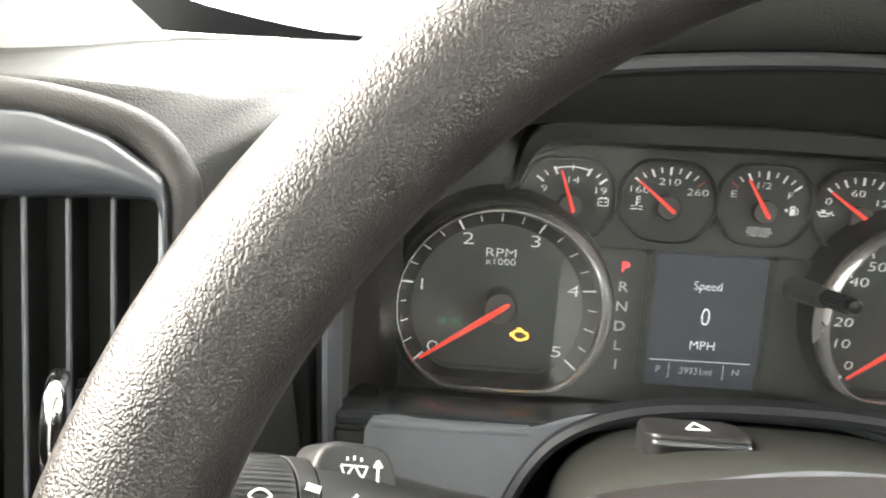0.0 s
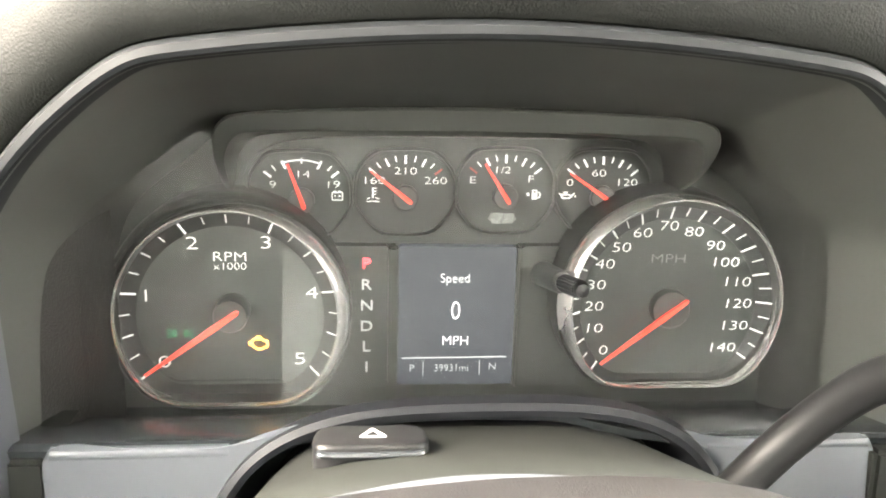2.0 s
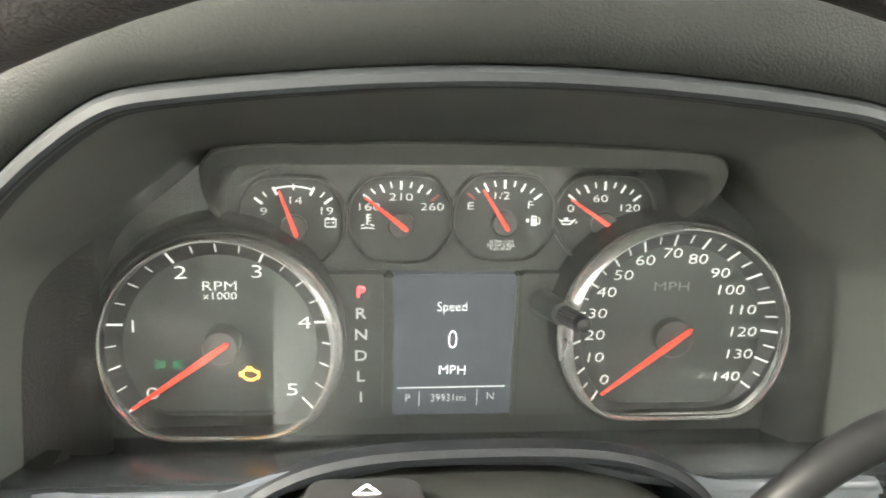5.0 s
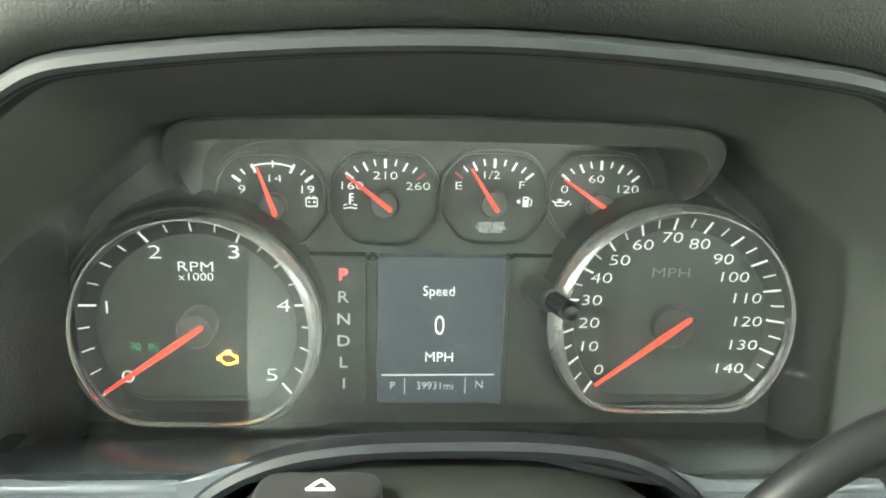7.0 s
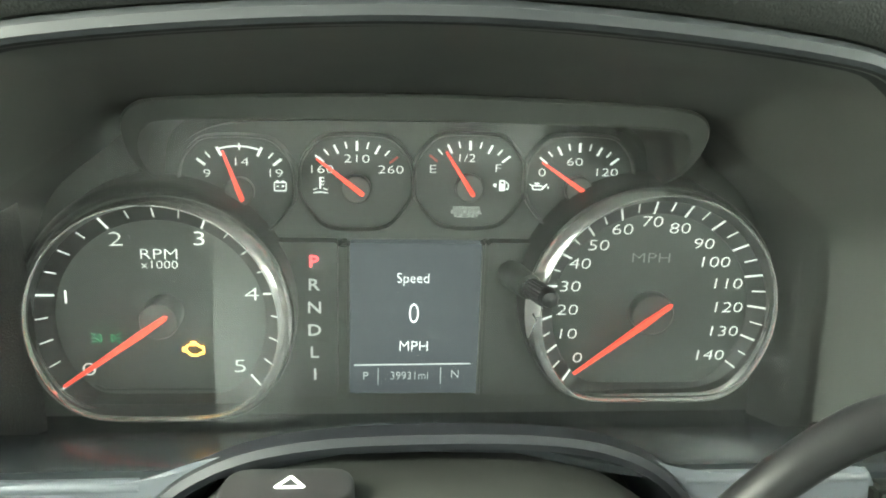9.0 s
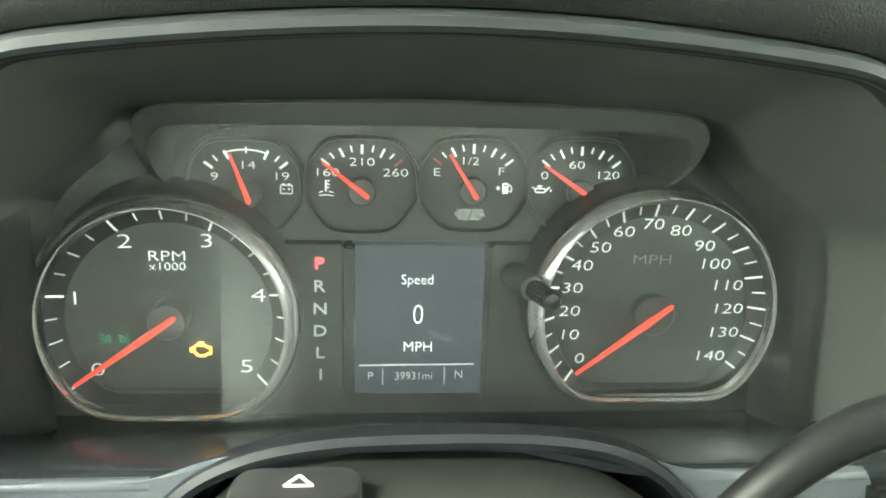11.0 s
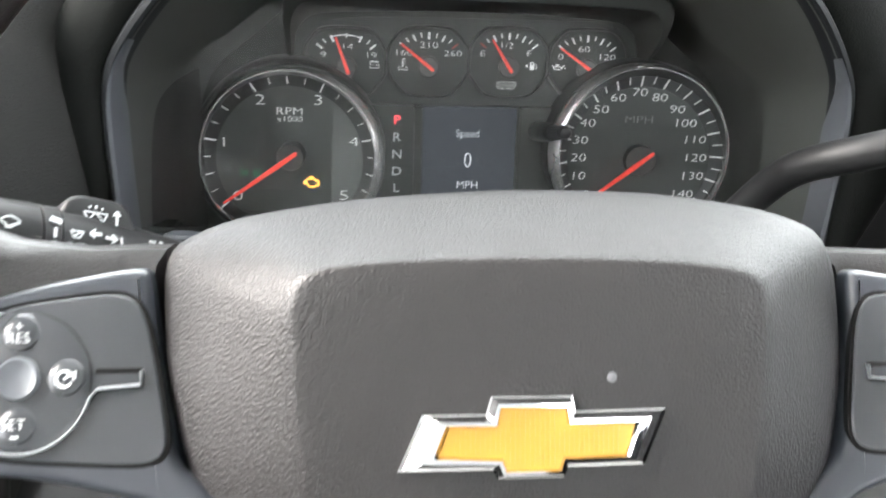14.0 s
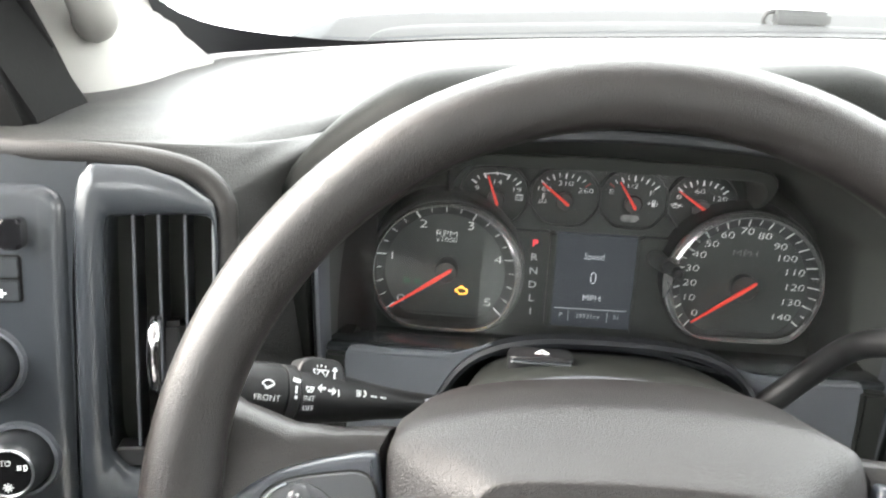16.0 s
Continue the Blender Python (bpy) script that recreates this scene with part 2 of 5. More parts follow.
LENS = clear("cluster_lens", (0.98, 0.98, 0.98), 0.8, 0.022)


# ---- helpers for meshes ----
def finish(name, bm, material, smooth=35):
    bmesh.ops.recalc_face_normals(bm, faces=bm.faces)
    me = bpy.data.meshes.new(name)
    bm.to_mesh(me)
    bm.free()
    me.materials.append(material)
    if smooth:
        me.shade_smooth()
        me.set_sharp_from_angle(angle=radians(smooth))
    return me


def part(name, bm, material, parent, label="", smooth=35):
    ob = new(name, finish(name, bm, material, smooth))
    ob.parent = parent
    if label:
        tagged(ob, label)
    return ob


def thing(name, label, category, m=None, group="", kind=""):
    ob = new(name)
    ob.empty_display_size = 0.02
    if m is not None:
        ob.matrix_world = m
    return tagged(ob, label, category, group, kind)


def solo(name, bm, material, label, category, m=None, kind="", smooth=35):
    ob = new(name, finish(name, bm, material, smooth))
    if m is not None:
        ob.matrix_world = m
    return tagged(ob, label, category, "", kind)


def axes(origin, ex, ey, ez):
    m = Matrix((ex, ey, ez)).transposed().to_4x4()
    m.translation = Vector(origin)
    return m


def loft(bm, loops, closed=True, cap=(False, False)):
    """Skin over loops of points of one count."""
    rows = [[bm.verts.new(p) for p in loop] for loop in loops]
    n = len(rows[0])
    for a, b in zip(rows, rows[1:]):
        for i in range(n if closed else n - 1):
            j = (i + 1) % n
            bm.faces.new((a[i], a[j], b[j], b[i]))
    if cap[0]:
        bm.faces.new(rows[0])
    if cap[1]:
        bm.faces.new(rows[-1])
    return rows


def glide(keys, steps=8, closed=False):
    """Points on a smooth curve through the keys."""
    keys = [Vector(k) for k in keys]
    n = len(keys)
    out = []
    for i in range(n if closed else n - 1):
        if closed:
            a, b, c, d = keys[i - 1], keys[i], keys[(i + 1) % n], keys[(i + 2) % n]
        else:
            a, b, c, d = keys[max(i - 1, 0)], keys[i], keys[i + 1], keys[min(i + 2, n - 1)]
        for k in range(steps):
            s = k / steps
            out.append(0.5 * (2 * b + (c - a) * s + (2 * a - 5 * b + 4 * c - d) * s * s + (3 * b - a - 3 * c + d) * s ** 3))
    if not closed:
        out.append(keys[-1])
    return out


def sweep(bm, path, section, up=(0, 0, 1), closed=False, cap=True, scale=None):
    """Carry a section, (across, along up) pairs or a function of the step, along a path."""
    n = len(path)
    up = Vector(up)
    loops = []
    for i, p in enumerate(path):
        a = path[i - 1] if (i or closed) else p
        b = path[(i + 1) % n] if (i < n - 1 or closed) else p
        d = (Vector(b) - Vector(a)).normalized()
        side = d.cross(up).normalized()
        top = side.cross(d).normalized()
        k = scale(i / max(1, n - 1)) if scale else 1.0
        loops.append([Vector(p) + side * (u * k) + top * (v * k) for u, v in section])
    if closed:
        loops.append(loops[0])
        rows = [[bm.verts.new(p) for p in l] for l in loops[:-1]]
        m = len(section)
        for i in range(n):
            r, s = rows[i], rows[(i + 1) % n]
            for j in range(m):
                bm.faces.new((r[j], r[(j + 1) % m], s[(j + 1) % m], s[j]))
    else:
        loft(bm, loops, True, (cap, cap))
    return bm


def circle(r, n=20, ry=None):
    ry = r if ry is None else ry
    return [(r * math.cos(2 * math.pi * i / n), ry * math.sin(2 * math.pi * i / n)) for i in range(n)]


def tube(path, r, n=18, up=(0, 0, 1), scale=None, closed=False):
    return sweep(bmesh.new(), path, circle(r, n), up, closed, True, scale)


def prism(outline, y0, y1, bevel=0.0, segs=2, bm=None, plane="xz"):
    """A slab: outline in a plane, from y0 to y1 across it."""
    bm = bmesh.new() if bm is None else bm
    put = (lambda u, v, w: (u, w, v)) if plane == "xz" else (lambda u, v, w: (u, v, w))
    a = [bm.verts.new(put(u, v, y0)) for u, v in outline]
    b = [bm.verts.new(put(u, v, y1)) for u, v in outline]
    n = len(a)
    fa, fb = bm.faces.new(a), bm.faces.new(b)
    for i in range(n):
        bm.faces.new((a[i], a[(i + 1) % n], b[(i + 1) % n], b[i]))
    if bevel:
        edges = [e for e in set(fa.edges) | set(fb.edges)]
        bmesh.ops.bevel(bm, geom=edges, offset=bevel, segments=segs, affect="EDGES", clamp_overlap=True)
    return bm


def inset_loop(pts, d):
    """A closed outline moved inwards by d."""
    n = len(pts)
    area = sum(a[0] * b[1] - b[0] * a[1] for a, b in zip(pts, pts[1:] + pts[:1]))
    sign = 1 if area > 0 else -1
    out = []
    for i, p in enumerate(pts):
        a, b = pts[i - 2], pts[(i + 2) % n]
        t = Vector((b[0] - a[0], b[1] - a[1])).normalized()
        out.append((p[0] - t.y * d * sign, p[1] + t.x * d * sign))
    return out


def pillow(outline, z0, z1, r, steps=4):
    """A slab over an outline in x and y with a rounded upper edge."""
    bm = bmesh.new()
    loops = [[(u, v, z0) for u, v in outline]]
    for k in range(steps + 1):
        a = math.pi / 2 * k / steps
        loops.append([(u, v, z1 - r + r * math.sin(a)) for u, v in inset_loop(outline, r * (1 - math.cos(a)))])
    loft(bm, loops, True, (True, True))
    return bm


def smooth_outline(pts, steps=6):
    return [(p.x, p.y) for p in glide([(u, v, 0) for u, v in pts], steps, True)]


def rounded(w, h, r, n=6, cx=0.0, cz=0.0):
    """The outline of a rounded rectangle."""
    out = []
    for sx, sz, a0 in ((1, 1, 0), (-1, 1, 90), (-1, -1, 180), (1, -1, 270)):
        for i in range(n + 1):
            a = radians(a0 + 90 * i / n)
            out.append((cx + sx * (w / 2 - r) + r * math.cos(a), cz + sz * (h / 2 - r) + r * math.sin(a)))
    return out


def box(x0, x1, y0, y1, z0, z1, bevel=0.0, segs=2):
    bm = bmesh.new()
    bmesh.ops.create_cube(bm, size=1)
    for v in bm.verts:
        v.co = ((x0 + x1) / 2 + v.co.x * (x1 - x0), (y0 + y1) / 2 + v.co.y * (y1 - y0), (z0 + z1) / 2 + v.co.z * (z1 - z0))
    if bevel:
        bmesh.ops.bevel(bm, geom=bm.edges[:], offset=bevel, segments=segs, affect="EDGES", clamp_overlap=True)
    return bm


def lathe(profile, n=40, axis="y", centre=(0, 0, 0), squash=1.0, capped=True):
    """Turn (radius, height) pairs about an axis."""
    bm = bmesh.new()
    loops = []
    for r, h in profile:
        loop = []
        for i in range(n):
            a = 2 * math.pi * i / n
            u, v = r * math.cos(a), r * math.sin(a) * squash
            loop.append(Vector(centre) + (Vector((u, h, v)) if axis == "y" else Vector((u, v, h))))
        loops.append(loop)
    loft(bm, loops, True, (capped and profile[0][0] > 1e-6, capped and profile[-1][0] > 1e-6))
    return bm


def bars(items, y, deep=0.0004, bm=None, plane="xz"):
    """Flat strokes: (u0, v0, u1, v1, width) each a thin slab; y may be a pair for both ends."""
    bm = bmesh.new() if bm is None else bm
    for u0, v0, u1, v1, w in items:
        ya, yb = y if isinstance(y, tuple) else (y, y)
        d = Vector((u1 - u0, v1 - v0))
        if d.length < 1e-7:
            continue
        s = Vector((-d.y, d.x)).normalized() * (w / 2)
        q = [(u0 + s.x, v0 + s.y, ya), (u1 + s.x, v1 + s.y, yb), (u1 - s.x, v1 - s.y, yb), (u0 - s.x, v0 - s.y, ya)]
        put = (lambda p, k: (p[0], p[2] - k, p[1])) if plane == "xz" else (lambda p, k: (p[0], p[1], p[2] + k))
        front = [bm.verts.new(put(p, deep)) for p in q]
        back = [bm.verts.new(put(p, 0)) for p in q]
        bm.faces.new(front)
        for i in range(4):
            j = (i + 1) % 4
            bm.faces.new((front[i], front[j], back[j], back[i]))
    return bm


def lettering(words, size, wide=1.0, deep=0.0003, slant=0.0, tight=1.0, leading=0.85, bold=-0.02):
    """The mesh of some words, centred, in the plane of x and y."""
    c = bpy.data.curves.new("words", "FONT")
    c.body, c.size, c.align_x, c.align_y = words, size, "CENTER", "CENTER"
    c.offset = size * bold
    c.extrude, c.shear, c.space_character, c.space_line, c.resolution_u = deep / 2, slant, tight, leading, 3
    ob = bpy.data.objects.new("words", c)
    scene.collection.objects.link(ob)
    me = bpy.data.meshes.new_from_object(ob.evaluated_get(bpy.context.evaluated_depsgraph_get()))
    bpy.data.objects.remove(ob)
    bpy.data.curves.remove(c)
    for v in me.vertices:
        v.co.x *= wide
    return me


def write(entries, y, bm=None, plane="xz", slant=0.0, bold=-0.02):
    """Many words in one mesh: (words, x, z, size, wide) each."""
    bm = bmesh.new() if bm is None else bm
    for words, x, z, size, wide in entries:
        me = lettering(words, size, wide, slant=slant, bold=bold)
        xs = [v.co.x for v in me.vertices]
        ys = [v.co.y for v in me.vertices]
        ox, oy = (min(xs) + max(xs)) / 2, (min(ys) + max(ys)) / 2
        if plane == "xz":
            me.transform(Matrix(((1, 0, 0, x - ox), (0, 0, -1, y), (0, 1, 0, z - oy), (0, 0, 0, 1))))
        else:
            me.transform(Matrix.Translation((x - ox, z - oy, y)))
        bm.from_mesh(me)
        bpy.data.meshes.remove(me)
    return bm


def arc(cx, cz, r, a0, a1, width, n=16, rz=None):
    rz = r if rz is None else rz
    pts = [(cx + r * math.cos(radians(a0 + (a1 - a0) * i / n)), cz + rz * math.sin(radians(a0 + (a1 - a0) * i / n))) for i in range(n + 1)]
    return [(*p, *q, width) for p, q in zip(pts, pts[1:])]


# ---- the vehicle's shell ----
ground = solo("ground", prism([(-60, -60), (60, -60), (60, 60), (-60, 60)], -1.75, -1.65, plane="xy"), SNOW, "pale overcast open ground round the parked truck", "ground", kind="structure")

floor = solo("floor", box(-0.62, 1.45, -1.75, 0.75, -0.78, -0.72), CARPET, "dark carpeted cab floor", "floor", kind="structure")
ceiling = solo("ceiling", box(-0.55, 1.38, -1.72, -0.16, 0.70, 0.74), HEADLINER, "pale grey cloth headliner of the cab", "ceiling", kind="structure")
solo("wall_front", box(-0.62, 1.45, 0.76, 0.80, -0.78, 0.10), DARK_GAP, "dark front bulkhead below the windscreen", "wall", kind="structure")
wall_rear = thing("wall_rear", "dark rear wall of the cab round a wide window", "wall", kind="structure")
part("rear_panel", box(-0.62, 1.45, -1.78, -1.72, -0.78, 0.22), DOOR_SKIN, wall_rear)
part("rear_header", box(-0.62, 1.45, -1.78, -1.72, 0.56, 0.72), HEADLINER, wall_rear)
part("rear_post", box(-0.62, -0.36, -1.78, -1.72, 0.222, 0.558), HEADLINER, wall_rear)
part("rear_post", box(1.2, 1.45, -1.78, -1.72, 0.222, 0.558), HEADLINER, wall_rear)


def cab_side(name, x, side, label):
    """A door side: panel below, header and unseen rear light block round the window opening."""
    w = thing(name, label, "wall", kind="structure")
    x0, x1 = sorted((x, x + side * 0.06))
    part("door_panel", box(x0, x1, -1.72, 0.30, -0.78, 0.09, 0.01), DOOR_SKIN, w)
    part("side_header", box(x0, x1, -1.72, -0.20, 0.60, 0.72), HEADLINER, w)
    # unseen fill over the rear side windows, added to cut light from behind
    part("rear_light_block", box(x0, x1, -1.72, -0.90, 0.09, 0.60), HEADLINER, w)
    part("kick_panel", box(x0, x1, 0.302, 0.75, -0.78, 0.09), DOOR_SKIN, w)
    return w


cab_side("wall_left", -0.50, -1, "dark moulded driver's door side of the cab")
cab_side("wall_right", 1.33, 1, "dark moulded passenger door side of the cab")

# windscreen: base line curves away from the driver, top line above the visor
base_line = glide([(-0.36, 0.16, 0.13), (-0.325, 0.27, 0.128), (-0.24, 0.39, 0.129), (-0.12, 0.50, 0.1335), (0.10, 0.60, 0.141), (0.42, 0.66, 0.1515), (0.75, 0.60, 0.155), (1.02, 0.46, 0.148), (1.17, 0.27, 0.138), (1.2, 0.16, 0.13)], 5)
top_line = glide([(-0.46, -0.20, 0.705), (-0.38, -0.16, 0.71), (-0.28, -0.13, 0.712), (-0.15, -0.11, 0.714), (0.10, -0.09, 0.715), (0.42, -0.085, 0.715), (0.75, -0.09, 0.715), (1.0, -0.12, 0.712), (1.2, -0.16, 0.71), (1.28, -0.2, 0.705)], 5)
windshield = thing("windshield", "raked clear windscreen with a black painted edge", "window", kind="structure")
bm = bmesh.new()
loft(bm, [base_line, top_line], False)
pane = part("pane", bm, GLASS, windshield, "clear glass pane")
pane.visible_shadow = False
bm = bmesh.new()
inner = [p.lerp(q, 0.0035 + 0.019 / (1 + math.exp((i - 8) / 1.2)) + 0.085 * math.exp(-i / 3)) for i, (p, q) in enumerate(zip(base_line, top_line))]
shift = Vector((0, -0.004, -0.002))
loft(bm, [[p + shift for p in base_line], [p + shift for p in inner]], False)
part("frit_band", bm, FRIT, windshield, "black painted edge band")
bm = bmesh.new()
loft(bm, [[base_line[j].lerp(top_line[j], 0.10 + 0.9 * k / 8) + shift for k in range(9)] for j in (0, 1)], False)
part("frit_band", bm, FRIT, windshield, "black painted edge band")

# pillar beside the windscreen
pillar = thing("a_pillar", "pale grey moulded windscreen pillar trim", "pillar", kind="structure")
bm = bmesh.new()
foot = [(-0.374, 0.000), (-0.350, 0.022), (-0.334, 0.070), (-0.330, 0.140), (-0.324, 0.215), (-0.40, 0.26), (-0.50, 0.20), (-0.50, 0.02), (-0.43, -0.02)]
waist = [(-0.424, -0.005), (-0.398, 0.018), (-0.386, 0.058), (-0.375, 0.105), (-0.370, 0.165), (-0.43, 0.20), (-0.52, 0.16), (-0.52, 0.02), (-0.46, -0.02)]
crown = [(-0.56, -0.22), (-0.53, -0.20), (-0.50, -0.17), (-0.485, -0.14), (-0.48, -0.10), (-0.53, -0.09), (-0.58, -0.12), (-0.59, -0.18), (-0.575, -0.22)]
foot, waist, crown = ([(p.x, p.y) for p in glide([(u, v, 0) for u, v in c], 4, True)] for c in (foot, waist, crown))
loops = [[(u + (a - u) * k, v + (b - v) * k, z) for (u, v), (a, b) in zip(foot, waist)] for z, k in ((0.085, 0.0), (0.112, 0.15), (0.128, 0.42), (0.145, 0.72), (0.162, 0.9))]
loops += [[(u + (a - u) * s_, v + (b - v) * s_, 0.178 + (0.71 - 0.178) * s_) for (u, v), (a, b) in zip(waist, crown)] for s_ in (0.0, 0.15, 0.3, 0.5, 0.75, 1.0)]
loft(bm, loops, True, (True, True))
part("trim_cover", bm, PILLAR, pillar)
path = glide([(-0.392, 0.060, 0.168), (-0.374, 0.038, 0.164), (-0.370, 0.020, 0.185), (-0.392, -0.020, 0.30), (-0.425, -0.075, 0.42), (-0.47, -0.085, 0.46)], 6)
part("grab_handle", tube(path, 0.0165, 14, (0, 1, 0)), PILLAR, pillar, "pale moulded grab handle")
bm = prism([(-0.52, 0.05), (-0.348, 0.06), (-0.353, 0.112), (-0.376, 0.148), (-0.398, 0.178), (-0.445, 0.28), (-0.49, 0.42), (-0.52, 0.42)], -0.10, -0.018, 0.006, 3)
solo("door_corner_trim", bm, DOOR_SKIN, "dark corner trim of the driver's door", "door trim")
pillar_right = thing("a_pillar", "pale grey moulded windscreen pillar trim", "pillar", kind="structure")
bm = bmesh.new()
loft(bm, [[Vector((1.25, 0.14, 0.09)).lerp(Vector((1.31, -0.2, 0.71)), k / 6) + Vector((0.06 * math.cos(a), 0.05 * math.sin(a), 0)) for a in [2 * math.pi * i / 14 for i in range(14)]] for k in range(7)], True, (True, True))
part("trim_cover", bm, PILLAR, pillar_right)

# outside the windscreen: cowl, nozzle and the truck's own bonnet
def cowl_step(edge, drop, back):
    """A moulded step: front face, rounded top edge and a shelf behind it."""
    line = glide(edge, 6)
    bm = bmesh.new()
    loft(bm, [[p + Vector((0, y, z)) for p in line] for y, z in ((-0.07, -drop), (-0.012, -0.006), (-0.004, -0.0012), (0.004, 0.0), (back, -0.002), (back, -drop))], False)
    return bm


cowl = thing("cowl_panel", "grey plastic cowl panel below the windscreen", "cowl")
part("lower_step", cowl_step([(-0.275, 0.60, 0.105), (-0.2663, 0.62, 0.115), (-0.2377, 0.75, 0.1287), (-0.067, 0.80, 0.1397), (0.195, 0.82, 0.1532), (0.42, 0.83, 0.158), (0.75, 0.80, 0.158), (1.0, 0.74, 0.148), (1.15, 0.62, 0.12)], 0.05, 0.05), COWL, cowl)
part("upper_step", cowl_step([(-0.43, 0.64, 0.095), (-0.407, 0.70, 0.104), (-0.334, 0.85, 0.136), (-0.069, 0.90, 0.1558), (0.21, 0.92, 0.1703), (0.484, 0.92, 0.178), (0.80, 0.90, 0.176), (1.08, 0.82, 0.155), (1.22, 0.68, 0.11)], 0.05, 0.06), COWL, cowl)
bm = bmesh.new()
loft(bm, [[(-0.62, 0.80, 0.08), (-0.2, 0.93, 0.118), (0.42, 1.0, 0.125), (1.0, 0.93, 0.118), (1.45, 0.80, 0.08)], [(-0.62, 1.2, 0.10), (-0.2, 1.25, 0.145), (0.42, 1.3, 0.15), (1.0, 1.25, 0.145), (1.45, 1.2, 0.10)], [(-0.58, 2.0, 0.0), (-0.2, 2.1, 0.05), (0.42, 2.15, 0.06), (1.0, 2.1, 0.05), (1.41, 2.0, 0.0)]], False)
bonnet = solo("bonnet", bm, BODY_PAINT, "white painted bonnet of the truck", "bonnet")
nozzle = thing("washer_nozzle", "small grey washer nozzle on the cowl", "nozzle")
part("body", box(0.342, 0.431, 0.828, 0.862, 0.154, 0.180, 0.007, 2), COWL, nozzle)
part("tip", tube([(0.333, 0.840, 0.156), (0.330, 0.840, 0.165), (0.334, 0.840, 0.174), (0.346, 0.842, 0.177)], 0.004, 10, (0, 1, 0)), BLACK, nozzle, "dark bent nozzle tip")

# unseen seat behind the camera, pale and drawn forward to bounce light into the binnacle
seat = thing("driver_seat", "unseen pale grey cloth driver's seat that bounces light", "seat")
part("cushion", box(-0.29, 0.27, -1.12, -0.48, -0.45, -0.27, 0.05, 3), CLOTH, seat)
part("seat_base", box(-0.25, 0.23, -1.08, -0.66, -0.72, -0.45, 0.02), BLACK, seat)
part("backrest", box(-0.28, 0.26, -1.28, -1.12, -0.30, 0.32, 0.05, 3), CLOTH, seat)
part("headrest", box(-0.15, 0.13, -1.27, -1.16, 0.35, 0.53, 0.04, 3), CLOTH, seat)
part("headrest_post", tube([(-0.06, -1.21, 0.28), (-0.06, -1.21, 0.40)], 0.007, 10, (0, 1, 0)), CHROME, seat)
part("headrest_post", tube([(0.04, -1.21, 0.28), (0.04, -1.21, 0.40)], 0.007, 10, (0, 1, 0)), CHROME, seat)

# ---- dashboard ----
dash = thing("dashboard", "dark grey grained padded dashboard", "dashboard")
# upper pad: rolls from the front edge up and forward to the glass
bm = bmesh.new()
front_edge = glide([(-0.50, -0.12, 0.100), (-0.40, -0.135, 0.101), (-0.333, -0.146, 0.103), (-0.262, -0.138, 0.104), (-0.225, -0.118, 0.104), (-0.195, -0.075, 0.104), (-0.15, -0.02, 0.108), (0.01, 0.02, 0.114), (0.20, -0.02, 0.108), (0.30, -0.09, 0.104), (0.55, -0.13, 0.104), (0.9, -0.13, 0.104), (1.35, -0.12, 0.104)], 5)
n = len(front_edge)
back_edge = []
for i in range(n):
    f = i / (n - 1) * (len(base_line) - 1)
    k = min(int(f), len(base_line) - 2)
    back_edge.append(base_line[k].lerp(base_line[k + 1], f - k) + Vector((0, 0.02, -0.003)))
back_edge = [Vector((-0.52 + 1.9 * (i / (n - 1)) if i in (0, n - 1) else p.x, p.y, p.z)) for i, p in enumerate(back_edge)]
rows = []
for s, lift in ((0.0, 0.0), (0.03, 0.006), (0.08, 0.010), (0.2, 0.014), (0.4, 0.014), (0.6, 0.011), (0.8, 0.006), (1.0, 0.0)):
    rows.append([p.lerp(q, s) + Vector((0, 0, lift * (0.3 + 0.7 * max(0.0, min(1.0, (p.x + 0.36) / 0.16))))) for p, q in zip(front_edge, back_edge)])
loft(bm, rows, False)
pad_skin = bm
# grey trim strip along the glass and the demister slot
part("demister_slot", sweep(bmesh.new(), [p + Vector((0, -0.10, -0.006)) for p in base_line[22:38]], [(-0.012, -0.004), (0.012, -0.004), (0.012, 0.003), (-0.012, 0.003)]), SATIN_DARK, dash, "dark demister slot")
# padded lip that frames the side panel
lip_path = glide([(-0.52, -0.170, 0.1085), (-0.42, -0.168, 0.1070), (-0.333, -0.162, 0.1060), (-0.285, -0.154, 0.1050), (-0.255, -0.148, 0.1018), (-0.233, -0.144, 0.0950), (-0.2205, -0.145, 0.083), (-0.2165, -0.148, 0.066), (-0.2155, -0.158, 0.0), (-0.2155, -0.172, -0.09), (-0.217, -0.180, -0.15)], 8)
part("padded_lip", tube(lip_path, 0.0068, 14, (0, -1, 0.2)), LIP_SKIN, dash, "grained rolled padded lip")
# pad face that falls from the upper pad to the lip and to the binnacle
pad_top = [p for p in front_edge[:31]]
pad_low = []
for i, p in enumerate(pad_top):
    s = i / 30 * (len(lip_path) - 1) * 0.62
    k = int(s)
    pad_low.append(lip_path[k].lerp(lip_path[k + 1], s - k) + Vector((0.001, 0.003, 0.002)))
rows = []
for s, out in ((0.0, 0.0), (0.2, 0.004), (0.4, 0.006), (0.6, 0.006), (0.8, 0.004), (1.0, 0.0)):
    rows.append([p.lerp(q, s) + Vector((0, -out * 0.3, out)) for p, q in zip(pad_top, pad_low)])
loft(pad_skin, rows, False)
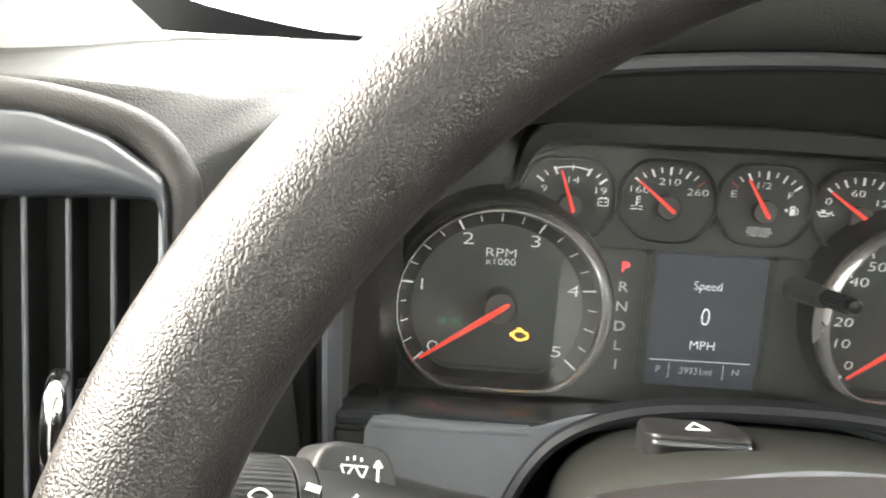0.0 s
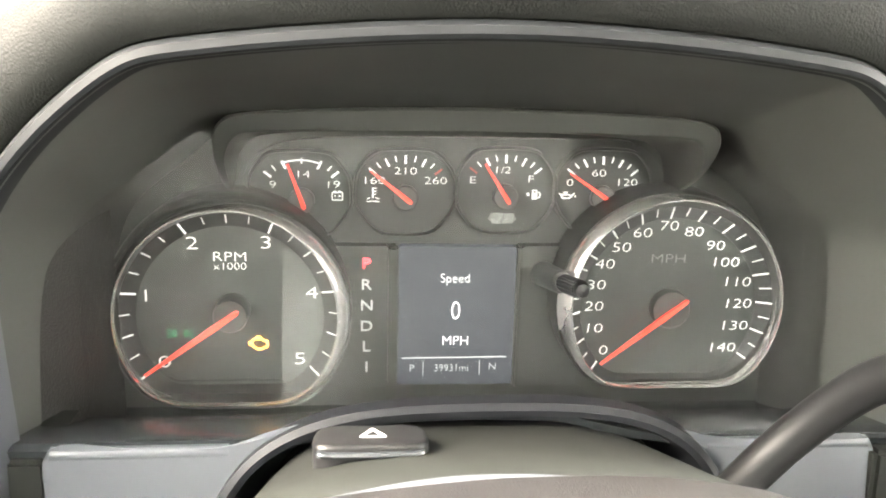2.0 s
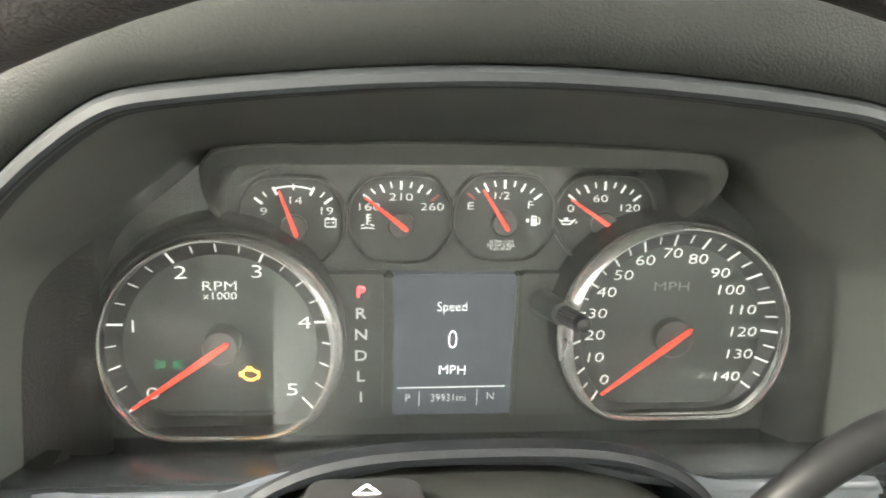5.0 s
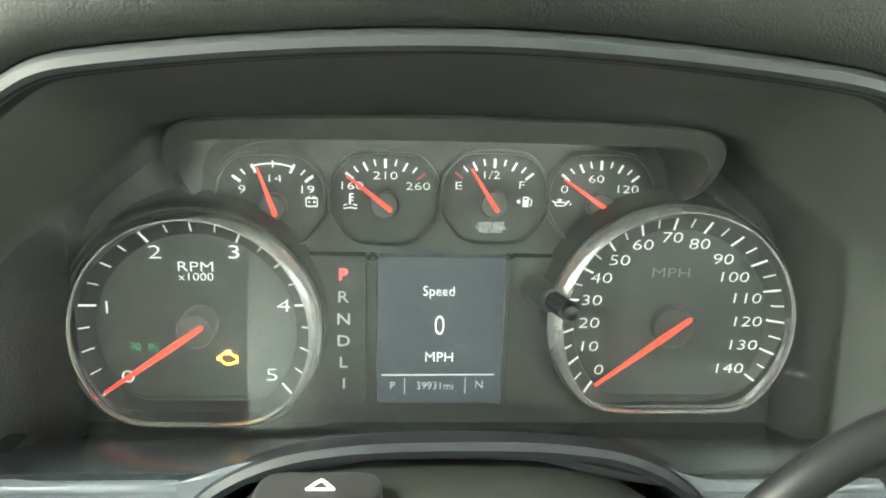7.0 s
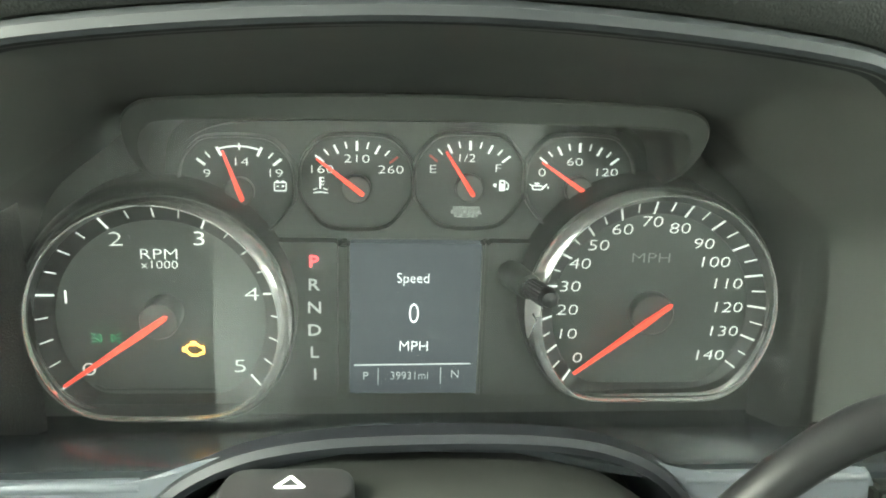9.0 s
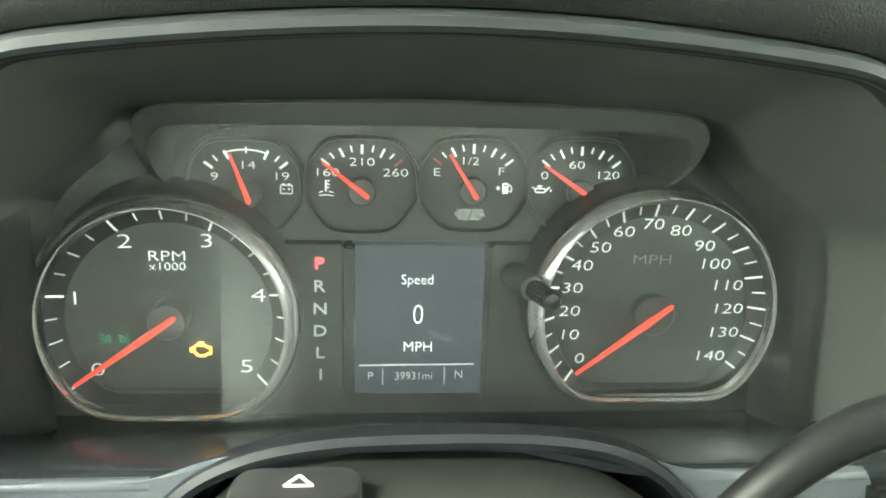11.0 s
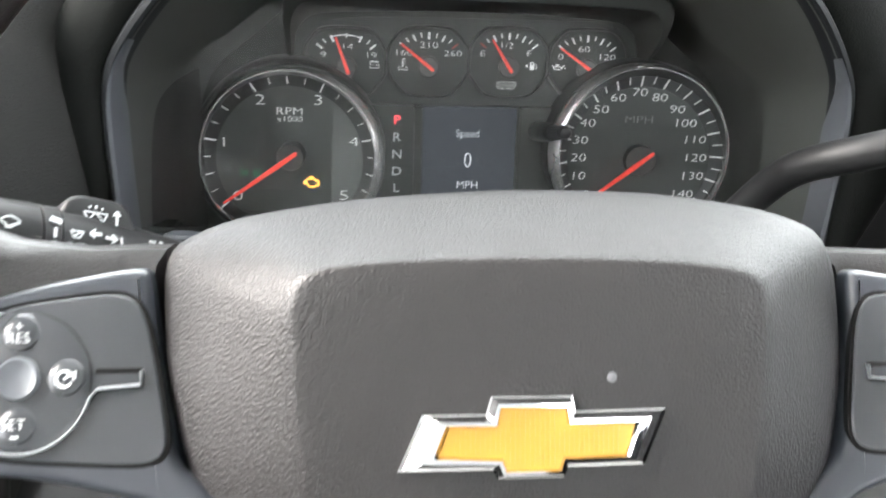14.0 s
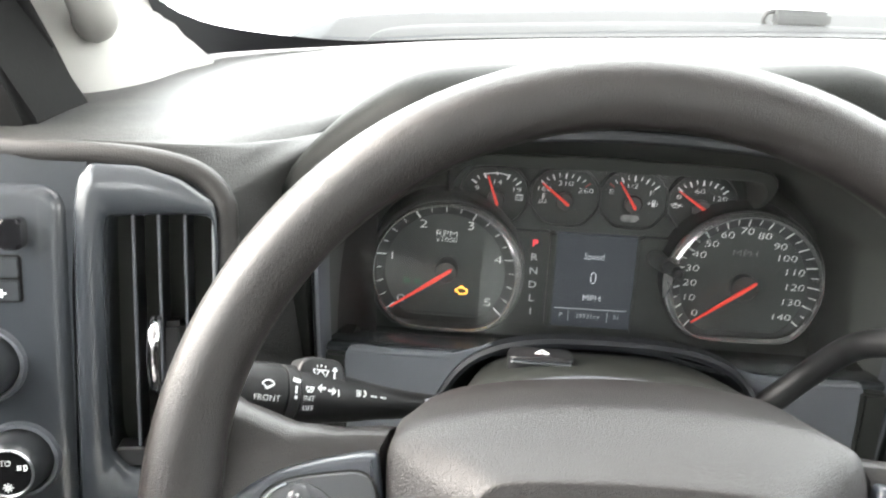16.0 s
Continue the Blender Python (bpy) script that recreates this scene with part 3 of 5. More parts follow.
# the cheek goes on from the pad's corner, down between the lip and the binnacle
last = 0.62 * (len(lip_path) - 1)
rows = [[] for _ in range(6)]
for i in range(31):
    f = last + (len(lip_path) - 1.001 - last) * i / 30
    low = lip_path[int(f)].lerp(lip_path[int(f) + 1], f - int(f)) + Vector((0.001, 0.003, 0.002))
    top = pad_top[30].lerp(Vector((-0.150, 0.0, -0.16)), i / 30)
    for row, (q, out) in zip(rows, ((0.0, 0.0), (0.2, 0.004), (0.4, 0.006), (0.6, 0.006), (0.8, 0.004), (1.0, 0.0))):
        k = math.exp(-i / 7)
        row.append(top.lerp(low, q) + Vector((0.006 * (1 - k) * q * (1 - q) * 4, -out * 0.3 * k, out * k)))
loft(pad_skin, rows, False)
bmesh.ops.remove_doubles(pad_skin, verts=pad_skin.verts, dist=1e-5)
bmesh.ops.recalc_face_normals(pad_skin, faces=pad_skin.faces)
part("upper_pad", pad_skin, DASH_SKIN, dash, smooth=85)
# knee panel and lower roll
knee = glide([(0, -0.105, -0.112), (0, -0.150, -0.118), (0, -0.168, -0.132), (0, -0.178, -0.16), (0, -0.19, -0.24), (0, -0.18, -0.34), (0, -0.13, -0.46), (0, -0.05, -0.52)], 5)
def seam(z, side):
    """Where the two knee panels meet: the joint slants outwards as it falls."""
    return -0.150 + 0.45 * max(-0.22, min(0.0, z + 0.1165)) + side * 0.0007


bm = bmesh.new()
loft(bm, [[p + Vector((-0.56 + (seam(p.z, -1) + 0.56) * f, 0.05 * abs(0.56 - 0.41 * f) ** 2, 0)) for p in knee] for f in (0.0, 0.4, 0.75, 0.97, 1.0)] + [[p + Vector((seam(p.z, -1), 0.012, -0.001)) for p in knee]], False)
part("knee_panel", bm, KNEE_SHADED, dash)
# cover coloured as lit, beside the panel coloured as shaded
bm = bmesh.new()
loft(bm, [[p + Vector((seam(p.z, 1), 0.012, -0.001)) for p in knee]] + [[p + Vector((seam(p.z, 1) + (0.3 - seam(p.z, 1)) * f, 0.002, 0)) for p in knee] for f in (0.0, 0.01, 0.1, 0.4, 1.0)], False)
part("knee_cover", bm, KNEE_LIT, dash, "lower column cover, its grey painted as lit")
bm = bmesh.new()
sweep(bm, [(-0.56, -0.186, -0.1325), (-0.42, -0.1955, -0.1325), (-0.32, -0.1965, -0.1320), (-0.24, -0.187, -0.1320), (-0.215, -0.172, -0.1320)], [(-0.002, -0.0028), (0.004, -0.0028), (0.0052, -0.0012), (0.0052, 0.0012), (0.004, 0.0028), (-0.002, 0.0028)])
part("lower_strip", bm, SATIN_DARK, dash, "satin grey trim strip")
# middle of the dashboard, beside the binnacle
bm = bmesh.new()
side = [(0.215, -0.03, 0.11), (0.215, -0.10, 0.09), (0.22, -0.13, 0.05), (0.22, -0.145, -0.02), (0.22, -0.15, -0.13), (0.22, -0.16, -0.5)]
loft(bm, [[Vector(p) for p in side], [Vector(p) + Vector((0.25, -0.04, 0)) for p in side], [Vector(p) + Vector((0.7, -0.03, 0)) for p in side], [Vector(p) + Vector((1.12, 0.05, 0)) for p in side]], False)
part("centre_panel", bm, SATIN_DARK, dash, "dark satin centre panel")

# ---- side panel with lamp switches and air vent ----
ex, nn = Vector((0.9806, 0.1961, 0)).normalized(), Vector((0.1945, -0.9726, 0.1264)).normalized()
ey = nn.cross(ex)
PANEL = axes((-0.3, -0.165, 0.084), ex, ey, nn)

vent = thing("air_vent", "dark satin side air vent with upright slats", "air vent", PANEL)
# housing: bulged face with an opening, built as a ring of loops
hole = [(0.0190, -0.034), (0.0194, -0.0185), (0.0215, -0.0120), (0.0389, -0.0112), (0.0610, -0.0108), (0.0795, -0.0115), (0.0795, -0.155), (0.074, -0.164), (0.030, -0.164), (0.0182, -0.150)]
outer = [(0.0031, -0.0050), (0.0066, 0.0105), (0.0128, 0.0180), (0.0389, 0.0172), (0.0610, 0.0100), (0.0815, -0.004), (0.0815, -0.190), (0.0600, -0.205), (0.018, -0.205), (-0.0004, -0.200)]


def dense(poly, k=8):
    return [(a[0] + (b[0] - a[0]) * i / k, a[1] + (b[1] - a[1]) * i / k) for a, b in zip(poly, poly[1:] + poly[:1]) for i in range(k)]


def soften_loop(pts, times=2):
    for _ in range(times):
        pts = [((a[0] + 2 * b[0] + c[0]) / 4, (a[1] + 2 * b[1] + c[1]) / 4) for a, b, c in zip(pts[-1:] + pts[:-1], pts, pts[1:] + pts[:1])]
    return pts


h2, o2 = soften_loop(dense(hole), 2), soften_loop(dense(outer), 1)
bm = bmesh.new()
rows = [[(u, v, -0.006) for u, v in o2], [(u * 0.99 + 0.0004, v, 0.0005) for u, v in o2]]
for s, c in ((0.03, 0.0022), (0.08, 0.0036), (0.16, 0.0049), (0.3, 0.0060), (0.5, 0.0066), (0.72, 0.0060), (0.86, 0.0046), (0.95, 0.0026), (1.0, 0.0)):
    rows.append([(p[0] + (q[0] - p[0]) * s, p[1] + (q[1] - p[1]) * s, c) for p, q in zip(o2, h2)])
rows.append([(u, v, -0.030) for u, v in h2])
loft(bm, rows, True, (False, False))
part("housing", bm, SATIN_DARK, vent, smooth=80)
part("duct", prism([(0.014, -0.008), (0.082, -0.008), (0.082, -0.167), (0.014, -0.167)], -0.034, -0.031, plane="xy"), DUCT, vent)
for k, a in enumerate((0.0338, 0.0478, 0.0622)):
    slat = part("slat", box(a - 0.0009, a + 0.0009, -0.148, -0.0112, -0.029, -0.0036, 0.0005, 1), BLACK, vent)
    part("slat_edge", box(a - 0.0008, a + 0.0008, -0.148, -0.0112, -0.0037, -0.0025, 0.0004, 1), SATIN, slat, "satin grey front edge")
part("edge_trim", box(0.0770, 0.0792, -0.150, -0.0118, -0.020, -0.0015, 0.0008, 1), SATIN_PALE, vent, "satin grey edge trim")
bm = sweep(bmesh.new(), glide([(0.0462, -0.070, 0.002), (0.0460, -0.076, 0.010), (0.0455, -0.090, 0.0125), (0.0458, -0.104, 0.010), (0.0462, -0.112, 0.002)], 5), circle(0.003, 10, 0.0035), (1, 0, 0))
part("slider_tab", bm, CHROME, vent, "bright chrome slider tab")
part("slider_carrier", box(0.0465, 0.0600, -0.108, -0.074, -0.020, -0.0045, 0.003), BLACK, vent)
part("wheel_plate", box(0.0200, 0.0785, -0.161, -0.1495, -0.020, -0.004, 0.001, 1), BLACK, vent)
part("thumb_wheel", lathe([(0.0, -0.003), (0.006, -0.003), (0.0065, 0.0), (0.006, 0.003), (0.0, 0.003)], 18, "y", (0.056, -0.156, -0.004)), SATIN_PALE, vent, "pale thumb wheel")
part("vent_mark", bars([(0.038, -0.1585, 0.0445, -0.1585, 0.0005), (0.038, -0.1525, 0.0445, -0.1525, 0.0005), (0.038, -0.1585, 0.038, -0.1525, 0.0005), (0.0445, -0.1585, 0.0445, -0.1525, 0.0005), (0.036, -0.160, 0.0465, -0.151, 0.0005)], -0.0039, 0.0003, None, "xy"), GREY_MARK, vent)

lamp_panel = thing("lamp_switch_panel", "dark satin panel with lamp knobs and buttons", "switch panel", PANEL)
bm = pillow(dense(rounded(0.174, 0.198, 0.015, 6, -0.0872, -0.0925), 3), -0.02, 0.0050, 0.0085, 7)
part("panel_face", bm, SATIN_DARK, lamp_panel, smooth=60)
part("panel_surround", prism([(-0.2015, -0.2085), (-0.0120, -0.2085), (-0.0045, -0.1990), (-0.0015, -0.1850), (-0.0008, -0.1550), (0.0008, -0.0500), (0.0022, -0.0050), (0.0055, 0.0105), (0.0118, 0.0185), (0.0165, 0.0235), (-0.2015, 0.0235)], -0.03, 0.0002, 0.002, 3, plane="xy"), SATIN_DARK, lamp_panel)


def rotary(parent, a, b, r, name):
    knob = part(name, lathe([(0.0, 0.0246), (r * 0.66, 0.0246), (r * 0.71, 0.0238)], 40, "z", (a, b, 0)), KNOB_FACE, parent, "black rotary knob face")
    part("knob_ring", lathe([(r * 0.69, 0.0228), (r * 0.695, 0.0252), (r * 0.735, 0.0259), (r * 0.775, 0.0248)], 40, "z", (a, b, 0), capped=False), KNOB_RIM, knob, "silver ring")
    bm = lathe([(r * 0.77, 0.0246), (r * 0.86, 0.0222), (r * 0.91, 0.0185), (r * 0.97, 0.0105), (r * 1.02, 0.0045)], 48, "z", (a, b, 0), capped=False)
    for v in bm.verts:
        ang = math.atan2(v.co.y - b, v.co.x - a)
        k = 1 - 0.012 * (math.cos(ang * 24) > 0)
        v.co.x, v.co.y = a + (v.co.x - a) * k, b + (v.co.y - b) * k
    part("knob_grip", bm, KNOB, knob, "ribbed grip")
    part("knob_collar", lathe([(r * 1.04, 0.0040), (r * 1.07, 0.0085), (r * 1.18, 0.0082), (r * 1.26, 0.0042)], 48, "z", (a, b, 0), capped=False), SATIN, knob, "raised collar")
    return knob


KX, KY = -0.0304, -0.1510
k_low = rotary(lamp_panel, KX, KY, 0.0182, "lamp_knob")
k_up = rotary(lamp_panel, -0.0460, -0.0949, 0.0182, "drive_knob")
part("knob_writing", write([("AUTO", KX - 0.0040, KY + 0.0060, 0.0045, 0.95)], 0.0252, None, "xy"), WHITE_MARK, k_low)
items = arc(KX + 0.0088, KY + 0.0032, 0.0016, -90, 90, 0.0005, 8) + [(KX + 0.0088, KY + 0.0016, KX + 0.0088, KY + 0.0048, 0.0005)]
items += [(KX + 0.0050, KY + 0.0042 - 0.001 * i, KX + 0.0073, KY + 0.0045 - 0.001 * i, 0.0004) for i in range(3)]
items += arc(KX, KY - 0.0082, 0.0011, 0, 360, 0.0005, 10) + [(KX + 0.0018 * math.cos(a), KY - 0.0082 + 0.0018 * math.sin(a), KX + 0.0028 * math.cos(a), KY - 0.0082 + 0.0028 * math.sin(a), 0.0004) for a in [math.pi / 4 * i for i in range(8)]]
items += arc(KX - 0.0096, KY + 0.0022, 0.0014, 0, 360, 0.0005, 10) + [(KX - 0.0096, KY + 0.0028, KX - 0.0096, KY + 0.0048, 0.0005)]
part("knob_marks", bars(items, 0.0251, 0.0003, None, "xy"), WHITE_MARK, k_low)
part("knob_marks", bars([(-0.0415, -0.0945, -0.0390, -0.0945, 0.0005), (-0.0402, -0.0930, -0.0402, -0.0960, 0.0005), (-0.0378, -0.0960, -0.0378, -0.0922, 0.0005), (-0.0385, -0.0932, -0.0378, -0.0922, 0.0005)], 0.0247, 0.0003, None, "xy"), WHITE_MARK, k_up)
part("dimmer_slot", box(-0.062, -0.0275, -0.0210, -0.0190, 0.004, 0.0053), DARK_GAP, lamp_panel)
part("dimmer_slider", prism(rounded(0.0120, 0.0170, 0.0030, 5, -0.0258, -0.0200), 0.0046, 0.0160, 0.002, 3, plane="xy"), SLIDER, lamp_panel, "glossy dark slider")
part("button_frame", prism(rounded(0.042, 0.027, 0.0025, 4, -0.0445, -0.0463), 0.004, 0.0052, 0.0004, 1, plane="xy"), DARK_GAP, lamp_panel)
for b0, b1 in ((-0.0456, -0.0340), (-0.0586, -0.0466)):
    part("button", box(-0.0445, -0.0248, b0, b1, 0.005, 0.0068, 0.0009, 2), SWITCH_SATIN, lamp_panel)
    part("button", box(-0.0640, -0.0455, b0, b1, 0.005, 0.0068, 0.0009, 2), SWITCH_SATIN, lamp_panel)
part("button_marks", bars([(-0.0367, -0.0542, -0.0321, -0.0542, 0.0009), (-0.0344, -0.0565, -0.0344, -0.0519, 0.0009)] + arc(-0.0415, -0.0385, 0.0019, 0, 360, 0.0008, 12) + [(-0.0427, -0.0428, -0.0403, -0.0428, 0.0014), (-0.0420, -0.0550, -0.0420, -0.0475, 0.0022)], 0.0068, 0.0003, None, "xy"), WHITE_MARK, lamp_panel)

# ---- instrument binnacle ----
MID = 0.0073
binnacle = thing("instrument_binnacle", "dark grey hooded binnacle with a satin grey trim band", "binnacle")
half_keys = [
    ((-0.170, -0.088, -0.13), (-0.168, -0.05, -0.13), (-0.160, 0.01, -0.13)),
    ((-0.171, -0.100, -0.04), (-0.168, -0.05, -0.04), (-0.158, 0.01, -0.04)),
    ((-0.1715, -0.108, 0.02), (-0.167, -0.052, 0.02), (-0.157, 0.01, 0.015)),
    ((-0.170, -0.113, 0.052), (-0.163, -0.055, 0.048), (-0.151, 0.01, 0.042)),
    ((-0.160, -0.121, 0.070), (-0.151, -0.057, 0.062), (-0.140, 0.01, 0.057)),
    ((-0.138, -0.136, 0.094), (-0.130, -0.061, 0.0775), (-0.123, 0.01, 0.070)),
    ((-0.108, -0.150, 0.1165), (-0.108, -0.064, 0.0945), (-0.107, 0.011, 0.084)),
    ((-0.090, -0.1535, 0.1215), (-0.092, -0.067, 0.1000), (-0.094, 0.012, 0.092)),
    ((-0.045, -0.1565, 0.1265), (-0.045, -0.070, 0.1033), (-0.055, 0.013, 0.096)),
    ((0.0073, -0.158, 0.129), (0.0073, -0.072, 0.1045), (0.0073, 0.013, 0.097)),
]
# visor over the gauges: outer edge, inner edge and root on the gauge panel
visor_keys = [
    ((-0.1010, -0.002, 0.0610), (-0.0990, 0.000, 0.0595), (-0.0985, 0.012, 0.058)),
    ((-0.0990, -0.030, 0.0705), (-0.0958, -0.028, 0.0685), (-0.0980, 0.012, 0.067)),
    ((-0.0980, -0.052, 0.0840), (-0.0938, -0.049, 0.0800), (-0.0962, 0.012, 0.075)),
    ((-0.0945, -0.063, 0.0950), (-0.0890, -0.059, 0.0893), (-0.0920, 0.012, 0.0805)),
    ((-0.0830, -0.067, 0.1005), (-0.0800, -0.063, 0.0926), (-0.0820, 0.012, 0.0847)),
    ((-0.0450, -0.070, 0.1028), (-0.0450, -0.067, 0.0940), (-0.0450, 0.012, 0.0870)),
    ((0.0073, -0.072, 0.1040), (0.0073, -0.069, 0.0948), (0.0073, 0.012, 0.0880)),
]


def eased(pts, times):
    """Round off the corners of an open line of points."""
    for _ in range(times):
        pts = pts[:1] + [(a + b * 2 + c) / 4 for a, b, c in zip(pts, pts[1:], pts[2:])] + pts[-1:]
    return pts


def mirrored(keys, col):
    left = [Vector(k[col]) for k in keys]
    right = [Vector((2 * MID - p.x, p.y, p.z)) for p in left[:-1]]
    return left + right[::-1]


cols = [eased(glide(mirrored(half_keys, c), 8), 14) for c in range(3)]
front = cols[0]
bm = bmesh.new()
loft(bm, [cols[0], [p.lerp(q, 0.5) + Vector((0, 0, 0.003 * max(0, p.z) / 0.13)) for p, q in zip(cols[0], cols[1])], cols[1], [p.lerp(q, 0.5) for p, q in zip(cols[1], cols[2])], cols[2]], False)
part("inner_shroud", bm, HOOD_PLASTIC, binnacle)
edges = [eased(glide(mirrored(visor_keys, c), 8), 3) for c in range(3)]
bm = bmesh.new()
loft(bm, [[p + Vector((0, 0.02, 0.001)) for p in edges[0]], edges[0], [p.lerp(q, 0.12) + Vector((0, -0.0012, 0)) for p, q in zip(edges[0], edges[1])], [p.lerp(q, 0.88) + Vector((0, -0.0004, 0)) for p, q in zip(edges[0], edges[1])], edges[1], [p.lerp(q, 0.06) for p, q in zip(edges[1], edges[2])], [p.lerp(q, 0.5) for p, q in zip(edges[1], edges[2])], edges[2]], False)
part("gauge_visor", bm, VISOR, binnacle, "lighter grey visor over the gauges", smooth=50)
# trim band round the mouth
bm = bmesh.new()
loops = []
m = len(front)
for i, p in enumerate(front):
    d = (front[min(i + 1, m - 1)] - front[max(i - 1, 0)]).normalized()
    out = Vector((0, -1, 0)).cross(d).normalized()
    if (p - Vector((MID, p.y, 0.02))).dot(out) < 0:
        out = -out
    fwd = Vector((0, -1, 0))
    deep = 0.003 + 0.011 * abs(out.x) ** 2
    loops.append([p - out * (0.0006 + 0.0016 * abs(out.x)) - fwd * deep, p - out * 0.0003 - fwd * 0.0015, p + out * 0.0006 + fwd * 0.0012, p + out * 0.0020 + fwd * 0.0022, p + out * 0.0044 + fwd * 0.0014, p + out * 0.0060 + fwd * -0.0020, p + out * 0.0064 + fwd * -0.010])
loft(bm, loops, False)
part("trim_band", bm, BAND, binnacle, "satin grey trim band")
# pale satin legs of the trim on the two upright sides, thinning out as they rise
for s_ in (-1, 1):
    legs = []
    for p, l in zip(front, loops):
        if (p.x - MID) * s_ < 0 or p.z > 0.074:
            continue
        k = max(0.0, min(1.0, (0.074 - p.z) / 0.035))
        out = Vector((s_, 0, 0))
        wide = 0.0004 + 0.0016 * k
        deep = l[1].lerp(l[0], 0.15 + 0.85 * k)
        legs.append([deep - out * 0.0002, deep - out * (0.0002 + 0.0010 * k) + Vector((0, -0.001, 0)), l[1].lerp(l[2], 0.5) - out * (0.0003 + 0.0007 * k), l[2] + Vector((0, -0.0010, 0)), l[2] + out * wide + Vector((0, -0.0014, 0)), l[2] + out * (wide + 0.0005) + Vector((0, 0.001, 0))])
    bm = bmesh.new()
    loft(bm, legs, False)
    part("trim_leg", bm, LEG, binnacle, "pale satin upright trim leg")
# outer hood that runs forward into the dashboard
bm = bmesh.new()
hood_rows = []
lip_loop = [l[6] for l in loops]
outs = [(l[6] - l[1]) * Vector((1, 0, 1)) for l in loops]
outs = [o.normalized() for o in outs]
for grow, y_off in ((-0.0008, -0.004), (0.0002, -0.0078), (0.003, -0.0098), (0.009, -0.0103), (0.017, -0.0090), (0.0235, -0.0055), (0.029, 0.001), (0.032, 0.012), (0.0325, 0.030), (0.030, 0.060), (0.020, 0.12), (0.006, 0.20)):
    row = []
    for p, o in zip(lip_loop, outs):
        up = max(0.0, min(1.0, (p.z + 0.05) / 0.09))
        up = up * up * (3 - 2 * up)
        row.append(p + o * grow * (0.45 + 0.55 * up) * (1 + 0.45 * max(0.0, min(1.0, (p.x - 0.04) / 0.08))) + Vector((0, y_off, 0)))
    hood_rows.append(row)
loft(bm, hood_rows, False)
part("outer_hood", bm, HOOD_SKIN, binnacle, "grained outer hood")

# ledge below the dials and the satin fascia that falls from it
fascia = thing("column_fascia", "satin grey fascia below the dials with an arch over the column", "fascia")
arch_keys = [(-0.0985, -0.125), (-0.0985, -0.075), (-0.093, -0.052), (-0.079, -0.0305), (-0.058, -0.0175), (-0.030, -0.0110), (0.008, -0.0092), (0.046, -0.0100), (0.074, -0.0150), (0.095, -0.0275), (0.109, -0.050), (0.1145, -0.075), (0.1145, -0.125)]
arch = [(p.x, p.z) for p in glide([(u, 0, v) for u, v in arch_keys], 5)]
# face: strips from the outer contour down to the arch
outer_top = [(-0.1545, -0.125), (-0.1545, -0.060), (-0.1545, -0.0245), (-0.120, -0.0245), (-0.090, -0.0240), (-0.060, -0.0150), (0.008, -0.0076), (0.070, -0.0125), (0.102, -0.0230), (0.135, -0.0245), (0.1690, -0.0245), (0.1690, -0.060), (0.1690, -0.125)]
outer_l = [(p.x, p.z) for p in glide([(u, 0, v) for u, v in outer_top], 5)]
bm = bmesh.new()


def face_y(z):
    return -0.0985 - 0.10 * max(0.0, -0.0245 - z)


rows = [[(u, face_y(v) + 0.0005, v) for u, v in outer_l]]
for s in (0.35, 0.7, 0.96):
    rows.append([(a[0] + (b[0] - a[0]) * s, face_y(a[1] + (b[1] - a[1]) * s), a[1] + (b[1] - a[1]) * s) for a, b in zip(outer_l, arch)])
loft(bm, rows, False)
part("fascia_face", bm, FASCIA, fascia)
for x0, x1 in ((-0.1540, -0.0880), (0.1010, 0.1685)):
    edge_line = glide([(x0, -0.0962, -0.0268), ((x0 + x1) / 2, -0.0964, -0.0267), (x1, -0.0962, -0.0266)], 4)
    part("fascia_edge", tube(edge_line, 0.0028, 14, (0, 0, 1)), FASCIA, fascia, "rounded satin edge")
band = glide([(u, face_y(v) - 0.0015, v) for u, v in arch_keys], 5)
bm = bmesh.new()
loops = []
for i, p in enumerate(band):
    d = (band[min(i + 1, len(band) - 1)] - band[max(i - 1, 0)]).normalized()
    out = Vector((0, -1, 0)).cross(d).normalized()
    if (p - Vector((0.008, p.y, -0.09))).dot(out) < 0:
        out = -out
    f = Vector((0, -1, 0))
    loops.append([p + out * 0.0035 - f * 0.006, p + out * 0.0030 + f * 0.0012, p + out * 0.0005 + f * 0.0030, p - out * 0.0022 + f * 0.0022, p - out * 0.0034 - f * 0.001, p - out * 0.0150 - f * 0.030])
loft(bm, loops, False)
part("arch_band", bm, ARCH, fascia, "raised satin arch band")
part("arch_recess", prism([(-0.115, -0.14), (0.13, -0.14), (0.13, -0.070), (0.09, -0.030), (0.05, -0.0225), (-0.035, -0.0225), (-0.075, -0.033), (-0.115, -0.075)], -0.0695, -0.0670), DARK_GAP, fascia)
# ledge, with a rounded front edge
bm = bmesh.new()
xs = [-0.1705, -0.1545, -0.12, -0.08, -0.05, -0.02, 0.008, 0.04, 0.07, 0.10, 0.135, 0.169, 0.184]


def rise(x):
    return 0.0135 * math.exp(-((x - 0.008) / 0.062) ** 4)


